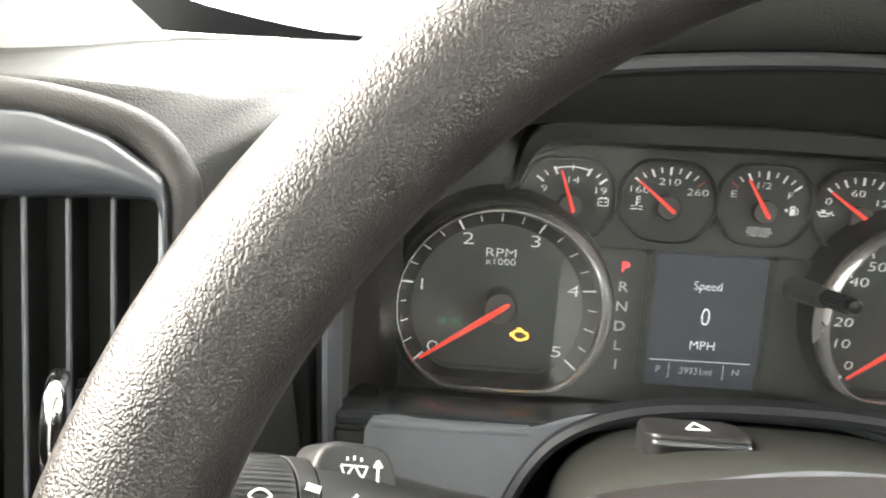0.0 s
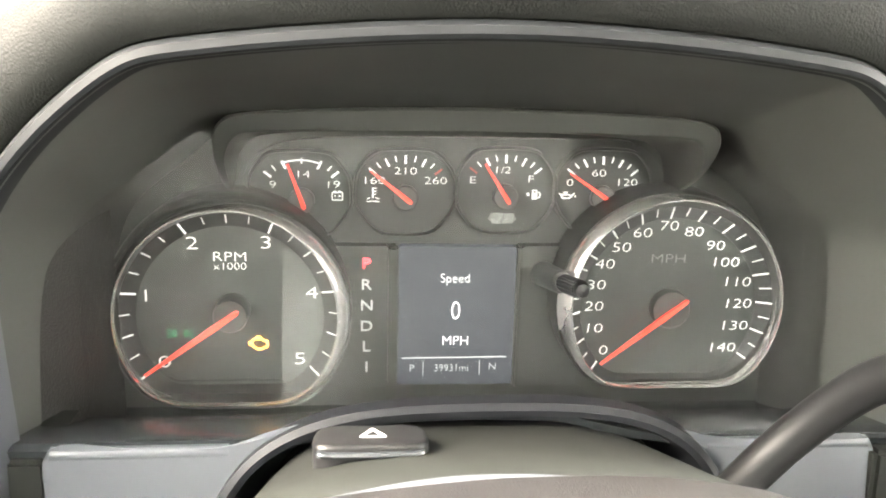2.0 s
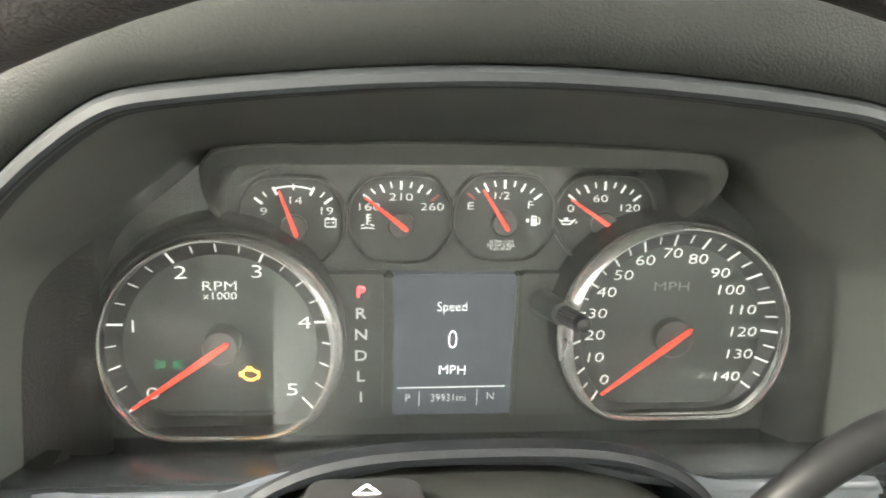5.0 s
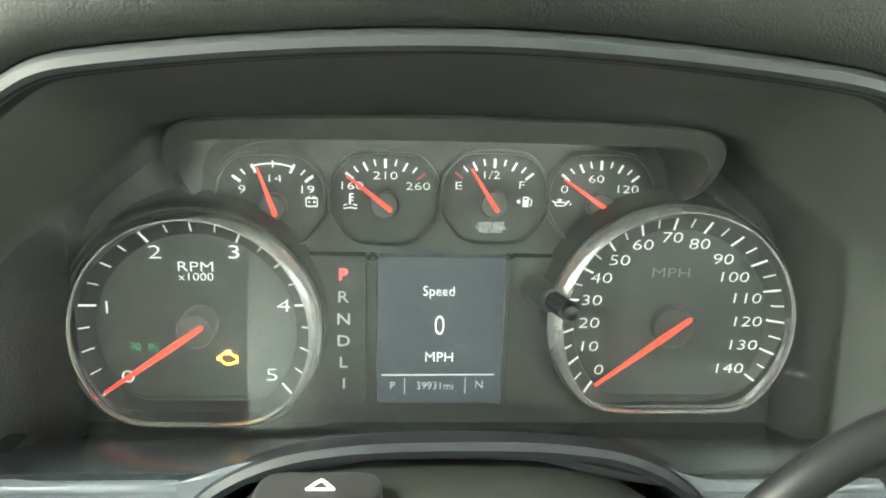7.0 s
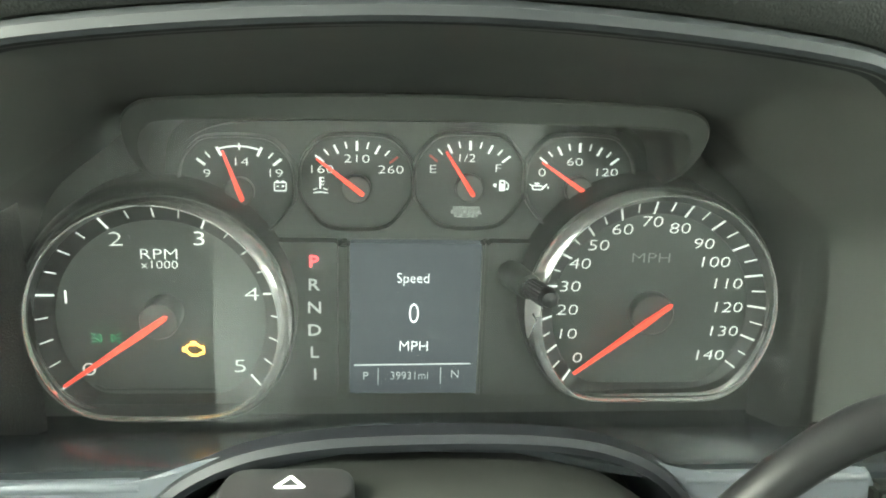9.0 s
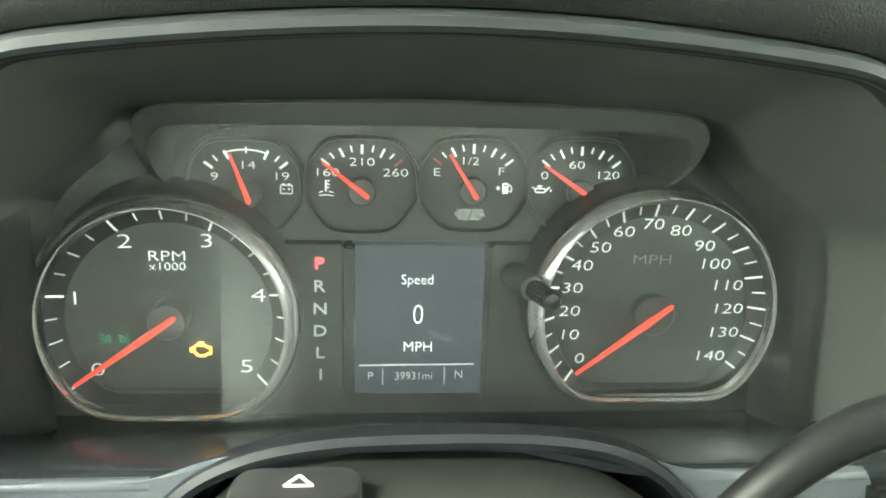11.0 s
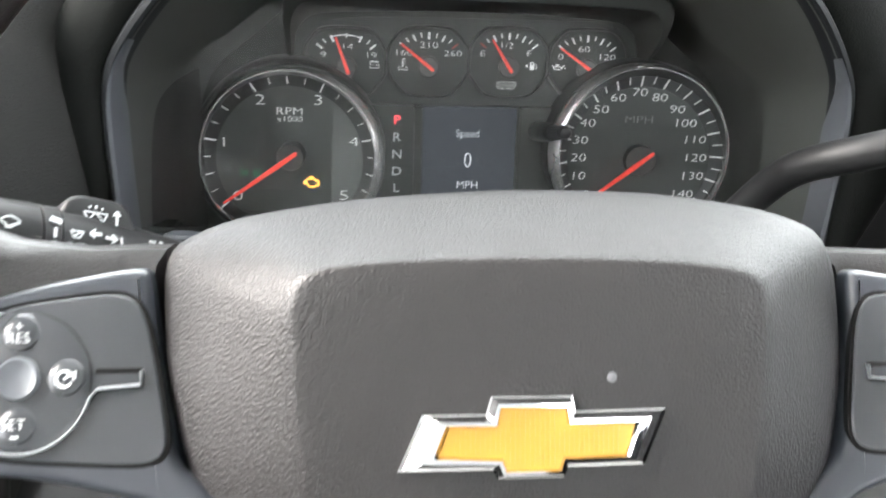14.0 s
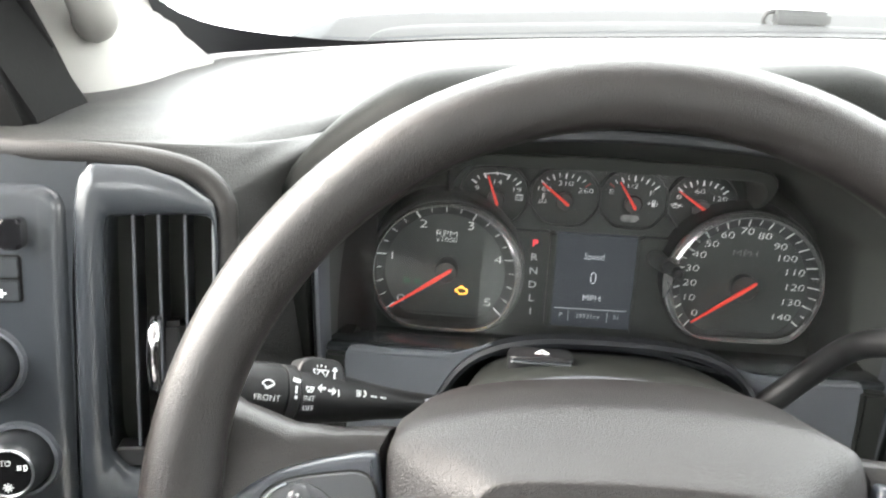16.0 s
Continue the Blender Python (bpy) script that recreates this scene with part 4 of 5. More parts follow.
loft(bm, [[(x, -0.0965, -0.0285 + rise(x)) for x in xs], [(x, -0.0975, -0.0250 + rise(x)) for x in xs], [(x, -0.0945, -0.0236 + rise(x)) for x in xs], [(x, -0.085, -0.0245 + rise(x) * 0.9) for x in xs], [(x, -0.06, -0.0295 + rise(x) * 0.55) for x in xs], [(x, -0.04, -0.0365 + rise(x) * 0.3) for x in xs], [(x, -0.015, -0.049 + rise(x) * 0.1) for x in xs], [(x, 0.016, -0.056) for x in xs]], False)
part("ledge", bm, LEDGE, fascia, "dark satin ledge")
part("fascia_side", box(0.1695, 0.1845, -0.104, -0.05, -0.125, -0.028, 0.002), RECESS, fascia)
part("fascia_side", box(-0.1705, -0.1552, -0.100, -0.05, -0.125, -0.028, 0.002), RECESS, fascia)

# ---- instrument cluster ----
cluster = thing("instrument_cluster", "dark instrument cluster with two chrome-ringed dials and four small gauges", "instrument cluster")
part("back_plate", box(-0.205, 0.220, 0.0165, 0.022, -0.110, 0.110), HOOD_PLASTIC, cluster)


def dial_outline(r, floor_z, n=96, times=22):
    """A circle cut flat below, with softened corners."""
    pts = []
    r *= 1.004
    cut = math.asin(max(-1, floor_z / r))
    a0, a1 = cut, math.pi - cut
    for i in range(n):
        a = a0 + (a1 - a0) * i / (n - 1)
        pts.append((r * math.cos(a), r * math.sin(a)))
    w = r * math.cos(cut)
    for i in range(1, 20):
        pts.append((-w + 2 * w * i / 20, floor_z))
    return soften_loop(pts, times)


def dial(name, label, cx, cz, ring, ring_c, floor_z, y_ring, cone, skin, inward, rim=1.0, lift=0.0, times=22):
    """A dial: flat face, scale track given as (radius, y) steps, a glossy wall, and a chrome ring whose flank widens towards the cluster's middle."""
    d = part(name, prism([(cx + u, cz + v) for u, v in dial_outline(cone[0][0] + 0.001, floor_z + 0.001, 96, 6)], 0.0008, 0.004), FACE, cluster, label)
    rx, rz = ring_c
    out = dial_outline(ring, floor_z + cz - rz - 0.002 + lift, 96, times)
    bm = bmesh.new()
    rows = [[(cx + u, y, cz + v) for u, v in dial_outline(r, floor_z + 0.001 - (r - cone[0][0]) * 0.35, 96, 6)] for r, y in cone]
    loft(bm, rows)
    part("scale_track", bm, skin, d)
    bm = bmesh.new()
    last = rows[-1]
    lip = [(rx + u * 0.988, y_ring + 0.002, rz + v * 0.988) for u, v in out]
    loft(bm, [last] + [[tuple(p[i] + (q[i] - p[i]) * f for i in range(3)) for p, q in zip(last, lip)] for f in (0.08, 0.5, 0.92, 1.0)])
    part("track_wall", bm, WALL, d, "glossy black inner wall")

    def ring_row(k, y):
        return [(rx + u * (1 + k / ring), y_ring + y, rz + v * (1 + k / ring)) for u, v in out]

    bm = bmesh.new()
    loft(bm, [ring_row(k, y) for k, y in ((-0.0006, 0.0022), (-0.0006, -0.0004), (-0.0003, -0.0009), (0.0001, -0.0009), (0.0004, -0.0004))])
    part("chrome_ring", bm, RING, d, "bright chrome ring")
    # flank: narrow on the outer side of the cluster, broad and rounded on the inner side
    wide = []
    for u, v in out:
        turn = math.cos(math.atan2(v, u) - radians(inward))
        wide.append(0.0006 + 0.0050 * max(0.0, turn) ** 1.3)

    def flank_row(f, y):
        return [(rx + u * (1 + (0.0004 + w * f) / ring), y_ring + y, rz + v * (1 + (0.0004 + w * f) / ring)) for (u, v), w in zip(out, wide)]

    bm = bmesh.new()
    loft(bm, [flank_row(f, y) for f, y in ((0.0, -0.0004), (0.2, 0.0002), (0.45, 0.0013), (0.7, 0.0030), (0.9, 0.0058), (1.0, 0.0095))])
    part("ring_flank", bm, RING_FLANK, d, "polished outer flank of the ring")
    bm = bmesh.new()
    steps = ((0.0, 0.0090), (0.0006, 0.0066), (0.0016, 0.0055), (0.0030, 0.0055), (0.0046, 0.0070), (0.0058, 0.0110), (0.0062, 0.0150), (0.0064, -y_ring + 0.016))
    loft(bm, [[(rx + u * (1 + (0.0004 + w + k * rim * (1.0 - 0.98 * (w - 0.0006) / 0.0050)) / ring), y_ring + y, rz + v * (1 + (0.0004 + w + k * rim * (1.0 - 0.98 * (w - 0.0006) / 0.0050)) / ring)) for (u, v), w in zip(out, wide)] for k, y in steps])
    part("dial_rim", bm, RIM_PLASTIC, d, "dark moulded rim")
    return d


# revolution counter
TX, TZ = -0.1008, -0.0027
tach = dial("revolution_counter", "grey revolution counter face with white figures", TX, TZ, 0.0522, (-0.1000, 0.0014), -0.0360, -0.0190, [(0.0448, 0.0006), (0.0455, -0.0004), (0.0520, -0.0052)], TRACK, 8)
for k in range(21):
    a = radians(215.2 - 49.86 * k / 4)
    r0, w = ((0.0455, 0.00085) if k % 4 == 0 else (0.0466, 0.00055) if k % 2 == 0 else (0.0472, 0.00045))
    r1 = 0.0517 if k % 4 == 0 else 0.0512
    part("tick", bars([(TX + r0 * math.cos(a), TZ + r0 * math.sin(a), TX + r1 * math.cos(a), TZ + r1 * math.sin(a), w)], (-0.0006 - (r0 - 0.0455) * 0.74, -0.0006 - (r1 - 0.0455) * 0.74), 0.0003), WHITE_MARK, tach, smooth=0)
for k, (x, z) in enumerate([(-0.1330, -0.0254), (-0.1403, 0.0080), (-0.1178, 0.0338), (-0.0833, 0.0343), (-0.0619, 0.0095), (-0.0679, -0.0242)]):
    part("figure", write([(str(k), x, z, 0.0088, 1.62)], -0.0004), WHITE_MARK, tach, smooth=0)
part("unit_writing", write([("RPM", -0.1005, 0.0271, 0.0066, 1.36), ("x1000", -0.1005, 0.0224, 0.0052, 1.22)], 0.0004), WHITE_MARK, tach)
part("lower_line", bars([(-0.127, -0.0355, -0.078, -0.0355, 0.0009), (-0.127, -0.0355, -0.131, -0.0335, 0.0009), (-0.078, -0.0355, -0.073, -0.0330, 0.0009)], 0.0006), TRACK, tach)
block = [(-3.1, -0.9), (-3.1, 1.3), (-1.9, 2.1), (1.5, 2.1), (2.7, 1.0), (3.9, 1.3), (3.9, -1.9), (2.7, -1.6), (1.7, -2.6), (-1.3, -2.6), (-2.3, -1.4)]
eng = [(*a, *b, 0.9) for a, b in zip(block, block[1:] + block[:1])] + [(-4.3, 1.0, -4.3, -1.0, 0.9), (-4.3, 0.1, -3.1, 0.1, 0.8), (-1.3, 3.2, 1.1, 3.2, 0.8), (-0.1, 2.1, -0.1, 3.2, 1.0)]
part("engine_lamp", bars([(-0.0877 + a * 0.00105, -0.0165 + b * 0.00105, -0.0877 + c * 0.00105, -0.0165 + d * 0.00105, w * 0.00095) for a, b, c, d, w in eng], 0.0004), AMBER, tach, "lit amber engine warning symbol")
glow = arc(-0.1272, -0.0112, 0.0016, 90, 270, 0.0005, 8) + [(-0.1272, -0.0128, -0.1272, -0.0096, 0.0005)] + arc(-0.1228, -0.0112, 0.0016, -90, 90, 0.0005, 8) + [(-0.1228, -0.0128, -0.1228, -0.0096, 0.0005)]
for s, x in ((-1, -0.1295), (1, -0.1205)):
    glow += [(x, -0.0112 + 0.0013 * k, x + s * 0.0018, -0.0112 + 0.0022 * k, 0.00045) for k in (-1, 0, 1)]
part("side_lamp_symbol", bars(glow, 0.0004), GREEN, tach, "dim green side lamp symbol")


def needle(parent, tip, end, y, w0, w1, cap, cap_r, cap_mat, cap_y):
    """A tapered pointer over its round boss."""
    part("needle_boss", lathe([(cap_r, 0.0006), (cap_r, cap_y + 0.001), (cap_r * 0.93, cap_y), (0.0, cap_y)], 36, "y", (cap[0], 0, cap[1])), cap_mat, parent, "dark round needle boss")
    a, b = Vector((tip[0], tip[1])), Vector((end[0], end[1]))
    d = (b - a).normalized()
    s = Vector((-d.y, d.x))
    q = [a - s * w1, a + s * w1, a.lerp(b, 0.75) + s * w0, b + s * w0 * 0.8 - d * 0.0006, b + d * 0.0008, b - s * w0 * 0.8 - d * 0.0006, a.lerp(b, 0.75) - s * w0]
    part("needle", prism([(v.x, v.y) for v in q], y - 0.0008, y + 0.0008, 0.0004, 1), NEEDLE, parent, "glowing red needle")


needle(tach, (-0.1391, -0.0271), (-0.0954, 0.0040), -0.0150, 0.0015, 0.0007, (-0.0993, 0.0010), 0.0082, CAP, -0.0125)

# speedometer
SX, SZ = 0.1164, 0.0020
speed = dial("speedometer", "dark speedometer face with white figures", SX, SZ, 0.0521, (0.1134, 0.0082), -0.0368, -0.0215, [(0.0452, 0.0006), (0.0455, -0.0004), (0.0520, -0.0052)], SPEED_TRACK, 172, 0.4, 0.0042, 12)
for k in range(29):
    a = radians(219.2 - 9.0 * k)
    r0, w = (0.0453, 0.00085) if k % 2 == 0 else (0.0471, 0.00055)
    r1 = 0.0518
    part("tick", bars([(SX + r0 * math.cos(a), SZ + r0 * math.sin(a), SX + r1 * math.cos(a), SZ + r1 * math.sin(a), w)], (-0.0006 - (r0 - 0.0455) * 0.74, -0.0006 - (r1 - 0.0455) * 0.74), 0.0003), WHITE_MARK, speed, smooth=0)
for k, (x, z) in enumerate([(0.0844, -0.0208), (0.0793, -0.0091), (0.0781, 0.0024), (0.0787, 0.0135), (0.0824, 0.0242), (0.0902, 0.0327), (0.1004, 0.0401), (0.1138, 0.0437), (0.1264, 0.0408), (0.1382, 0.0338), (0.1446, 0.0253), (0.1516, 0.0151), (0.1531, 0.0037), (0.1523, -0.0079), (0.1470, -0.0197)]):
    part("figure", write([(str(10 * k), x, z, 0.0071, 1.46)], -0.0004, slant=0.07), WHITE_MARK, speed, smooth=0)
part("unit_writing", write([("MPH", 0.1148, 0.0268, 0.0066, 1.42)], 0.0004), DIM_MARK, speed)
needle(speed, (0.0814, -0.0261), (0.1238, 0.0068), -0.0068, 0.0014, 0.0007, (0.1165, 0.0015), 0.0098, CAP, -0.0050)

# small gauges
panel_line = [(-0.108, 0.030), (-0.1035, 0.050), (-0.0990, 0.061), (-0.0925, 0.0712), (-0.0842, 0.0775), (-0.0715, 0.0816), (-0.0478, 0.0835), (0.0073, 0.0842), (0.0624, 0.0842), (0.0912, 0.0840), (0.1022, 0.0801), (0.1097, 0.0728), (0.1147, 0.0640), (0.1190, 0.052), (0.123, 0.030)]
panel_line = [(p.x, p.z) for p in glide([(u, 0, v) for u, v in panel_line], 4)]
part("gauge_panel", prism(panel_line, 0.0110, 0.0165, 0.0022, 3), PLATE, cluster)


def gauge_outline(cx, cz, hw, hh):
    pts = [(cx - hw, cz - 0.004), (cx - hw * 0.97, cz + hh * 0.45), (cx - hw * 0.62, cz + hh * 0.96), (cx, cz + hh), (cx + hw * 0.62, cz + hh * 0.96), (cx + hw * 0.97, cz + hh * 0.45), (cx + hw, cz - 0.004), (cx + hw * 0.92, cz - hh * 0.45), (cx + hw * 0.55, cz - hh), (cx - hw * 0.55, cz - hh), (cx - hw * 0.92, cz - hh * 0.45)]
    return soften_loop(dense(pts, 5), 3)


def gauge(name, label, cx, cz, pivot, tip, end, ticks, words, icons, extra=()):
    o = gauge_outline(cx, cz, 0.0243, 0.0208)
    g = part(name, prism(o, 0.0102, 0.0125), GAUGE_FACE, cluster, label)
    bm = bmesh.new()
    rows = []
    for k, y in ((1.0, 0.0104), (0.995, 0.0062), (1.012, 0.0050), (1.045, 0.0054), (1.065, 0.0120)):
        rows.append([(cx + (u - cx) * k, y, cz + (v - cz) * k) for u, v in o])
    loft(bm, rows)
    part("gauge_bezel", bm, PLATE, g, "moulded bezel")
    strokes, reds = [], []
    px, pz = pivot
    for ang, big, red in ticks:
        a = radians(ang)
        r1x, r1z = 0.0243, 0.0205
        k = 0.80 if big else 0.86
        (reds if red else strokes).append((px + r1x * k * math.cos(a), pz + r1z * k * math.sin(a), px + r1x * math.cos(a), pz + r1z * math.sin(a), 0.0011 if big == 2 else 0.0009 if big else 0.0006))
    for stroke in strokes:
        part("tick", bars([stroke], 0.0099), WHITE_MARK, g, smooth=0)
    if extra:
        part("scale_arc", bars(list(extra), 0.0099), WHITE_MARK, g, smooth=0)
    if reds:
        part("red_tick", bars(reds, 0.0099), RED_MARK, g)
    for word in words:
        part("figure", write([word], 0.0098), WHITE_MARK, g, smooth=0)
    part("symbol", bars(icons, 0.0099, 0.0003), WHITE_MARK, g)
    part("needle_boss", lathe([(0.0062, 0.010), (0.0062, 0.0062), (0.0056, 0.0056), (0.0, 0.0056)], 28, "y", (px, 0, pz)), CAP, g, "dark round needle boss")
    a, b = Vector(tip), Vector(end)
    d = (b - a).normalized()
    s = Vector((-d.y, d.x))
    q = [a - s * 0.0005, a + s * 0.0005, b + s * 0.0011 - d * 0.001, b + s * 0.0006, b - s * 0.0006, b - s * 0.0011 - d * 0.001]
    part("needle", prism([(v.x, v.y) for v in q], 0.0036, 0.0050, 0.0003, 1), NEEDLE, g, "glowing red needle")
    return g


fan = [(a0, big, 0) for a0, big in zip((137, 125.5, 114, 102, 90, 78, 66, 54.5, 43), (1, 0, 1, 0, 2, 0, 1, 0, 1))]
batt = [(-0.0522, 0.0533, -0.0472, 0.0533, 0.0004), (-0.0522, 0.0570, -0.0472, 0.0570, 0.0004), (-0.0522, 0.0533, -0.0522, 0.0570, 0.0004), (-0.0472, 0.0533, -0.0472, 0.0570, 0.0004), (-0.0515, 0.0575, -0.0503, 0.0575, 0.0006), (-0.0491, 0.0575, -0.0479, 0.0575, 0.0006), (-0.0513, 0.0553, -0.0503, 0.0553, 0.0004), (-0.0490, 0.0553, -0.0480, 0.0553, 0.0004), (-0.0485, 0.0548, -0.0485, 0.0558, 0.0004)]
gauge("voltmeter", "small dark voltmeter with white figures", -0.0676, 0.0563, (-0.0667, 0.0532), (-0.0730, 0.0713), (-0.0651, 0.0496), [(138, 2, 0), (126, 0, 0), (113, 2, 0), (90, 0, 0), (67, 2, 0), (54, 0, 0), (43, 2, 0)], [("9", -0.0806, 0.0606, 0.0051, 1.52), ("14", -0.0657, 0.0658, 0.0051, 1.52), ("19", -0.0513, 0.0610, 0.0051, 1.52)], batt, arc(-0.0672, 0.0525, 0.0236, 113, 67, 0.0006, 10, 0.0200))
therm = [(-0.0325, 0.0545, -0.0325, 0.0595, 0.0007), (-0.0325, 0.0593, -0.0308, 0.0593, 0.0004), (-0.0325, 0.0578, -0.0308, 0.0578, 0.0004), (-0.0325, 0.0563, -0.0310, 0.0563, 0.0004), (-0.0355, 0.0540, -0.0338, 0.0546, 0.0004), (-0.0312, 0.0546, -0.0292, 0.0540, 0.0004), (-0.0355, 0.0526, -0.0325, 0.0530, 0.0004), (-0.0325, 0.0530, -0.0292, 0.0526, 0.0004)]
gauge("temperature_gauge", "small dark coolant temperature gauge with white figures", -0.0168, 0.0577, (-0.0167, 0.0550), (-0.0337, 0.0686), (-0.0136, 0.0528), fan[:-1] + [(43, 1, 1)], [("160", -0.0315, 0.0631, 0.0051, 1.52), ("210", -0.0167, 0.0679, 0.0051, 1.52), ("260", -0.0019, 0.0633, 0.0051, 1.52)], therm)
pump = [(0.0460, 0.0548, 0.0485, 0.0548, 0.0006), (0.0462, 0.0548, 0.0462, 0.0590, 0.0005), (0.0483, 0.0548, 0.0483, 0.0590, 0.0005), (0.0462, 0.0590, 0.0483, 0.0590, 0.0006), (0.0464, 0.0565, 0.0482, 0.0565, 0.0026), (0.0490, 0.0585, 0.0500, 0.0575, 0.0004), (0.0500, 0.0575, 0.0500, 0.0556, 0.0004), (0.0490, 0.0556, 0.0500, 0.0552, 0.0004), (0.0434, 0.0570, 0.0446, 0.0576, 0.0009), (0.0434, 0.0570, 0.0446, 0.0564, 0.0009)]
fuel = gauge("fuel_gauge", "small dark fuel gauge with white figures", 0.0326, 0.0588, (0.0325, 0.0560), (0.0216, 0.0725), (0.0343, 0.0530), [(137, 1, 1)] + fan[1:], [("E", 0.0165, 0.0639, 0.0051, 1.52), ("1/2", 0.0314, 0.0690, 0.0050, 1.4), ("F", 0.0453, 0.0646, 0.0051, 1.52)], pump)
part("fuel_writing", write([("ULTRA LOW", 0.0318, 0.0466, 0.0021, 1.0), ("SULFUR DIESEL", 0.0318, 0.0448, 0.0021, 1.0), ("FUEL ONLY", 0.0318, 0.0430, 0.0021, 1.0)], 0.0098), WHITE_MARK, fuel)
oil = [(0.0612, 0.0553, 0.0650, 0.0553, 0.0005), (0.0612, 0.0553, 0.0606, 0.0570, 0.0005), (0.0606, 0.0570, 0.0648, 0.0570, 0.0005), (0.0650, 0.0553, 0.0674, 0.0578, 0.0005), (0.0648, 0.0570, 0.0656, 0.0564, 0.0005), (0.0656, 0.0564, 0.0674, 0.0578, 0.0005), (0.0606, 0.0570, 0.0594, 0.0577, 0.0005), (0.0622, 0.0570, 0.0634, 0.0582, 0.0006), (0.0616, 0.0582, 0.0640, 0.0582, 0.0005), (0.0679, 0.0558, 0.0679, 0.0566, 0.0007)]
gauge("oil_gauge", "small dark oil pressure gauge with white figures", 0.0815, 0.0590, (0.0811, 0.0558), (0.0636, 0.0685), (0.0857, 0.0537), fan, [("0", 0.0648, 0.0631, 0.0051, 1.52), ("60", 0.0792, 0.0680, 0.0051, 1.52), ("120", 0.0941, 0.0635, 0.0051, 1.52)], oil)

# middle panel: gear letters and display
part("gear_plate", prism(rounded(0.0275, 0.0735, 0.0015, 3, -0.0388, -0.0053), 0.0055, 0.0165), PLATE, cluster)
part("right_plate", prism(rounded(0.0300, 0.0735, 0.0015, 3, 0.0572, -0.0050), 0.0055, 0.0165), PLATE, cluster)
part("divider", box(-0.0246, -0.0198, 0.0035, 0.0165, -0.0425, 0.0313, 0.0012, 2), HOOD_PLASTIC, cluster)
part("divider", box(0.0393, 0.0420, 0.0035, 0.0165, -0.0425, 0.0318, 0.0010, 2), HOOD_PLASTIC, cluster)
for k, letter in enumerate("PRNDL1"):
    part("gear_letter", write([(letter, -0.0352, 0.0228 - 0.01072 * k, 0.0077, 1.15)], 0.0052, bold=0.008), RED_LIGHT if k == 0 else GEAR_MARK, cluster, "lit red gear letter" if k == 0 else "pale gear letter")
screen = part("display", prism(rounded(0.0588, 0.0720, 0.0012, 3, 0.0097, -0.0051), 0.0066, 0.0165), SCREEN, cluster, "lit dark blue display")
part("display_writing", write([("Speed", 0.0086, 0.0143, 0.0068, 0.92), ("0", 0.0093, -0.0017, 0.0140, 0.78), ("MPH", 0.0095, -0.0176, 0.0070, 1.0)], 0.0062), SCREEN_TEXT, screen)
part("display_footer", write([("P", -0.0122, -0.0322, 0.0056, 1.0), ("39931mi", 0.0078, -0.0322, 0.0056, 0.92), ("N", 0.0289, -0.0315, 0.0056, 1.0)], 0.0062), SCREEN_DIM, screen)
part("display_lines", bars([(-0.0175, -0.0268, 0.0358, -0.0263, 0.0005), (-0.0066, -0.0365, -0.0066, -0.0285, 0.0003), (0.0222, -0.0362, 0.0222, -0.0280, 0.0003)], 0.0062), SCREEN_DIM, screen)
# trip reset stem
part("stem_collar", tube([(0.0525, 0.008, 0.0172), (0.0537, -0.007, 0.0190), (0.0552, -0.0245, 0.0212), (0.0553, -0.0255, 0.0213)], 0.0056, 24, (0, 0, 1), lambda s: 1.15 - 0.25 * s), PLATE, cluster, "grey tapered stem collar")
ribbed = [((0.0043 if i % 2 else 0.0038) * math.cos(math.pi * i / 18), (0.0043 if i % 2 else 0.0038) * math.sin(math.pi * i / 18)) for i in range(36)]
part("stem_root", tube([(0.0536, -0.006, 0.0189), (0.0560, -0.030, 0.0220)], 0.0030, 16, (0, 0, 1)), BLACK, cluster, "black stem root")
part("reset_stem", sweep(bmesh.new(), [(0.0558, -0.028, 0.0218), (0.0566, -0.036, 0.0228), (0.0580, -0.0495, 0.0247)], ribbed), BLACK, cluster, "black ribbed trip reset stem")
part("reset_tip", lathe([(0.0, -0.0535), (0.0030, -0.0528), (0.0039, -0.0505), (0.0039, -0.0470), (0.0, -0.0465)], 18, "y", (0.0582, 0, 0.0249)), BLACK, cluster, "black stem tip")

# clear upright lens over the dials
def lens_y(x, z):
    return -0.0305 - 0.008 * ((x - MID) / 0.165) ** 2 - 0.02 * (0.088 - z)


bm = bmesh.new()
rows = []
for k in range(7):
    row = []
    for i in range(21):
        x = MID - 0.1655 + 0.331 * i / 20
        foot_z = -0.0385 + rise(x) * 0.27
        z = foot_z + (0.0895 - foot_z) * k / 6
        row.append((x, lens_y(x, z), z))
    rows.append(row)
loft(bm, rows, False)
lens = part("lens", bm, LENS, cluster, "clear curved lens")
lens.visible_shadow = False
# painted lens reflection over the right side of the revolution counter
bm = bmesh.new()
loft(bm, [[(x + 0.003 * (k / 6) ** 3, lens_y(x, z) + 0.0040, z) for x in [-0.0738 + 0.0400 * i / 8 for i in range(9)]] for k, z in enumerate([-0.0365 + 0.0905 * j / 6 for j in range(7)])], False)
film = part("glare_film", bm, LENS_GLARE, lens, "faint painted reflection on the lens")
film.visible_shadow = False


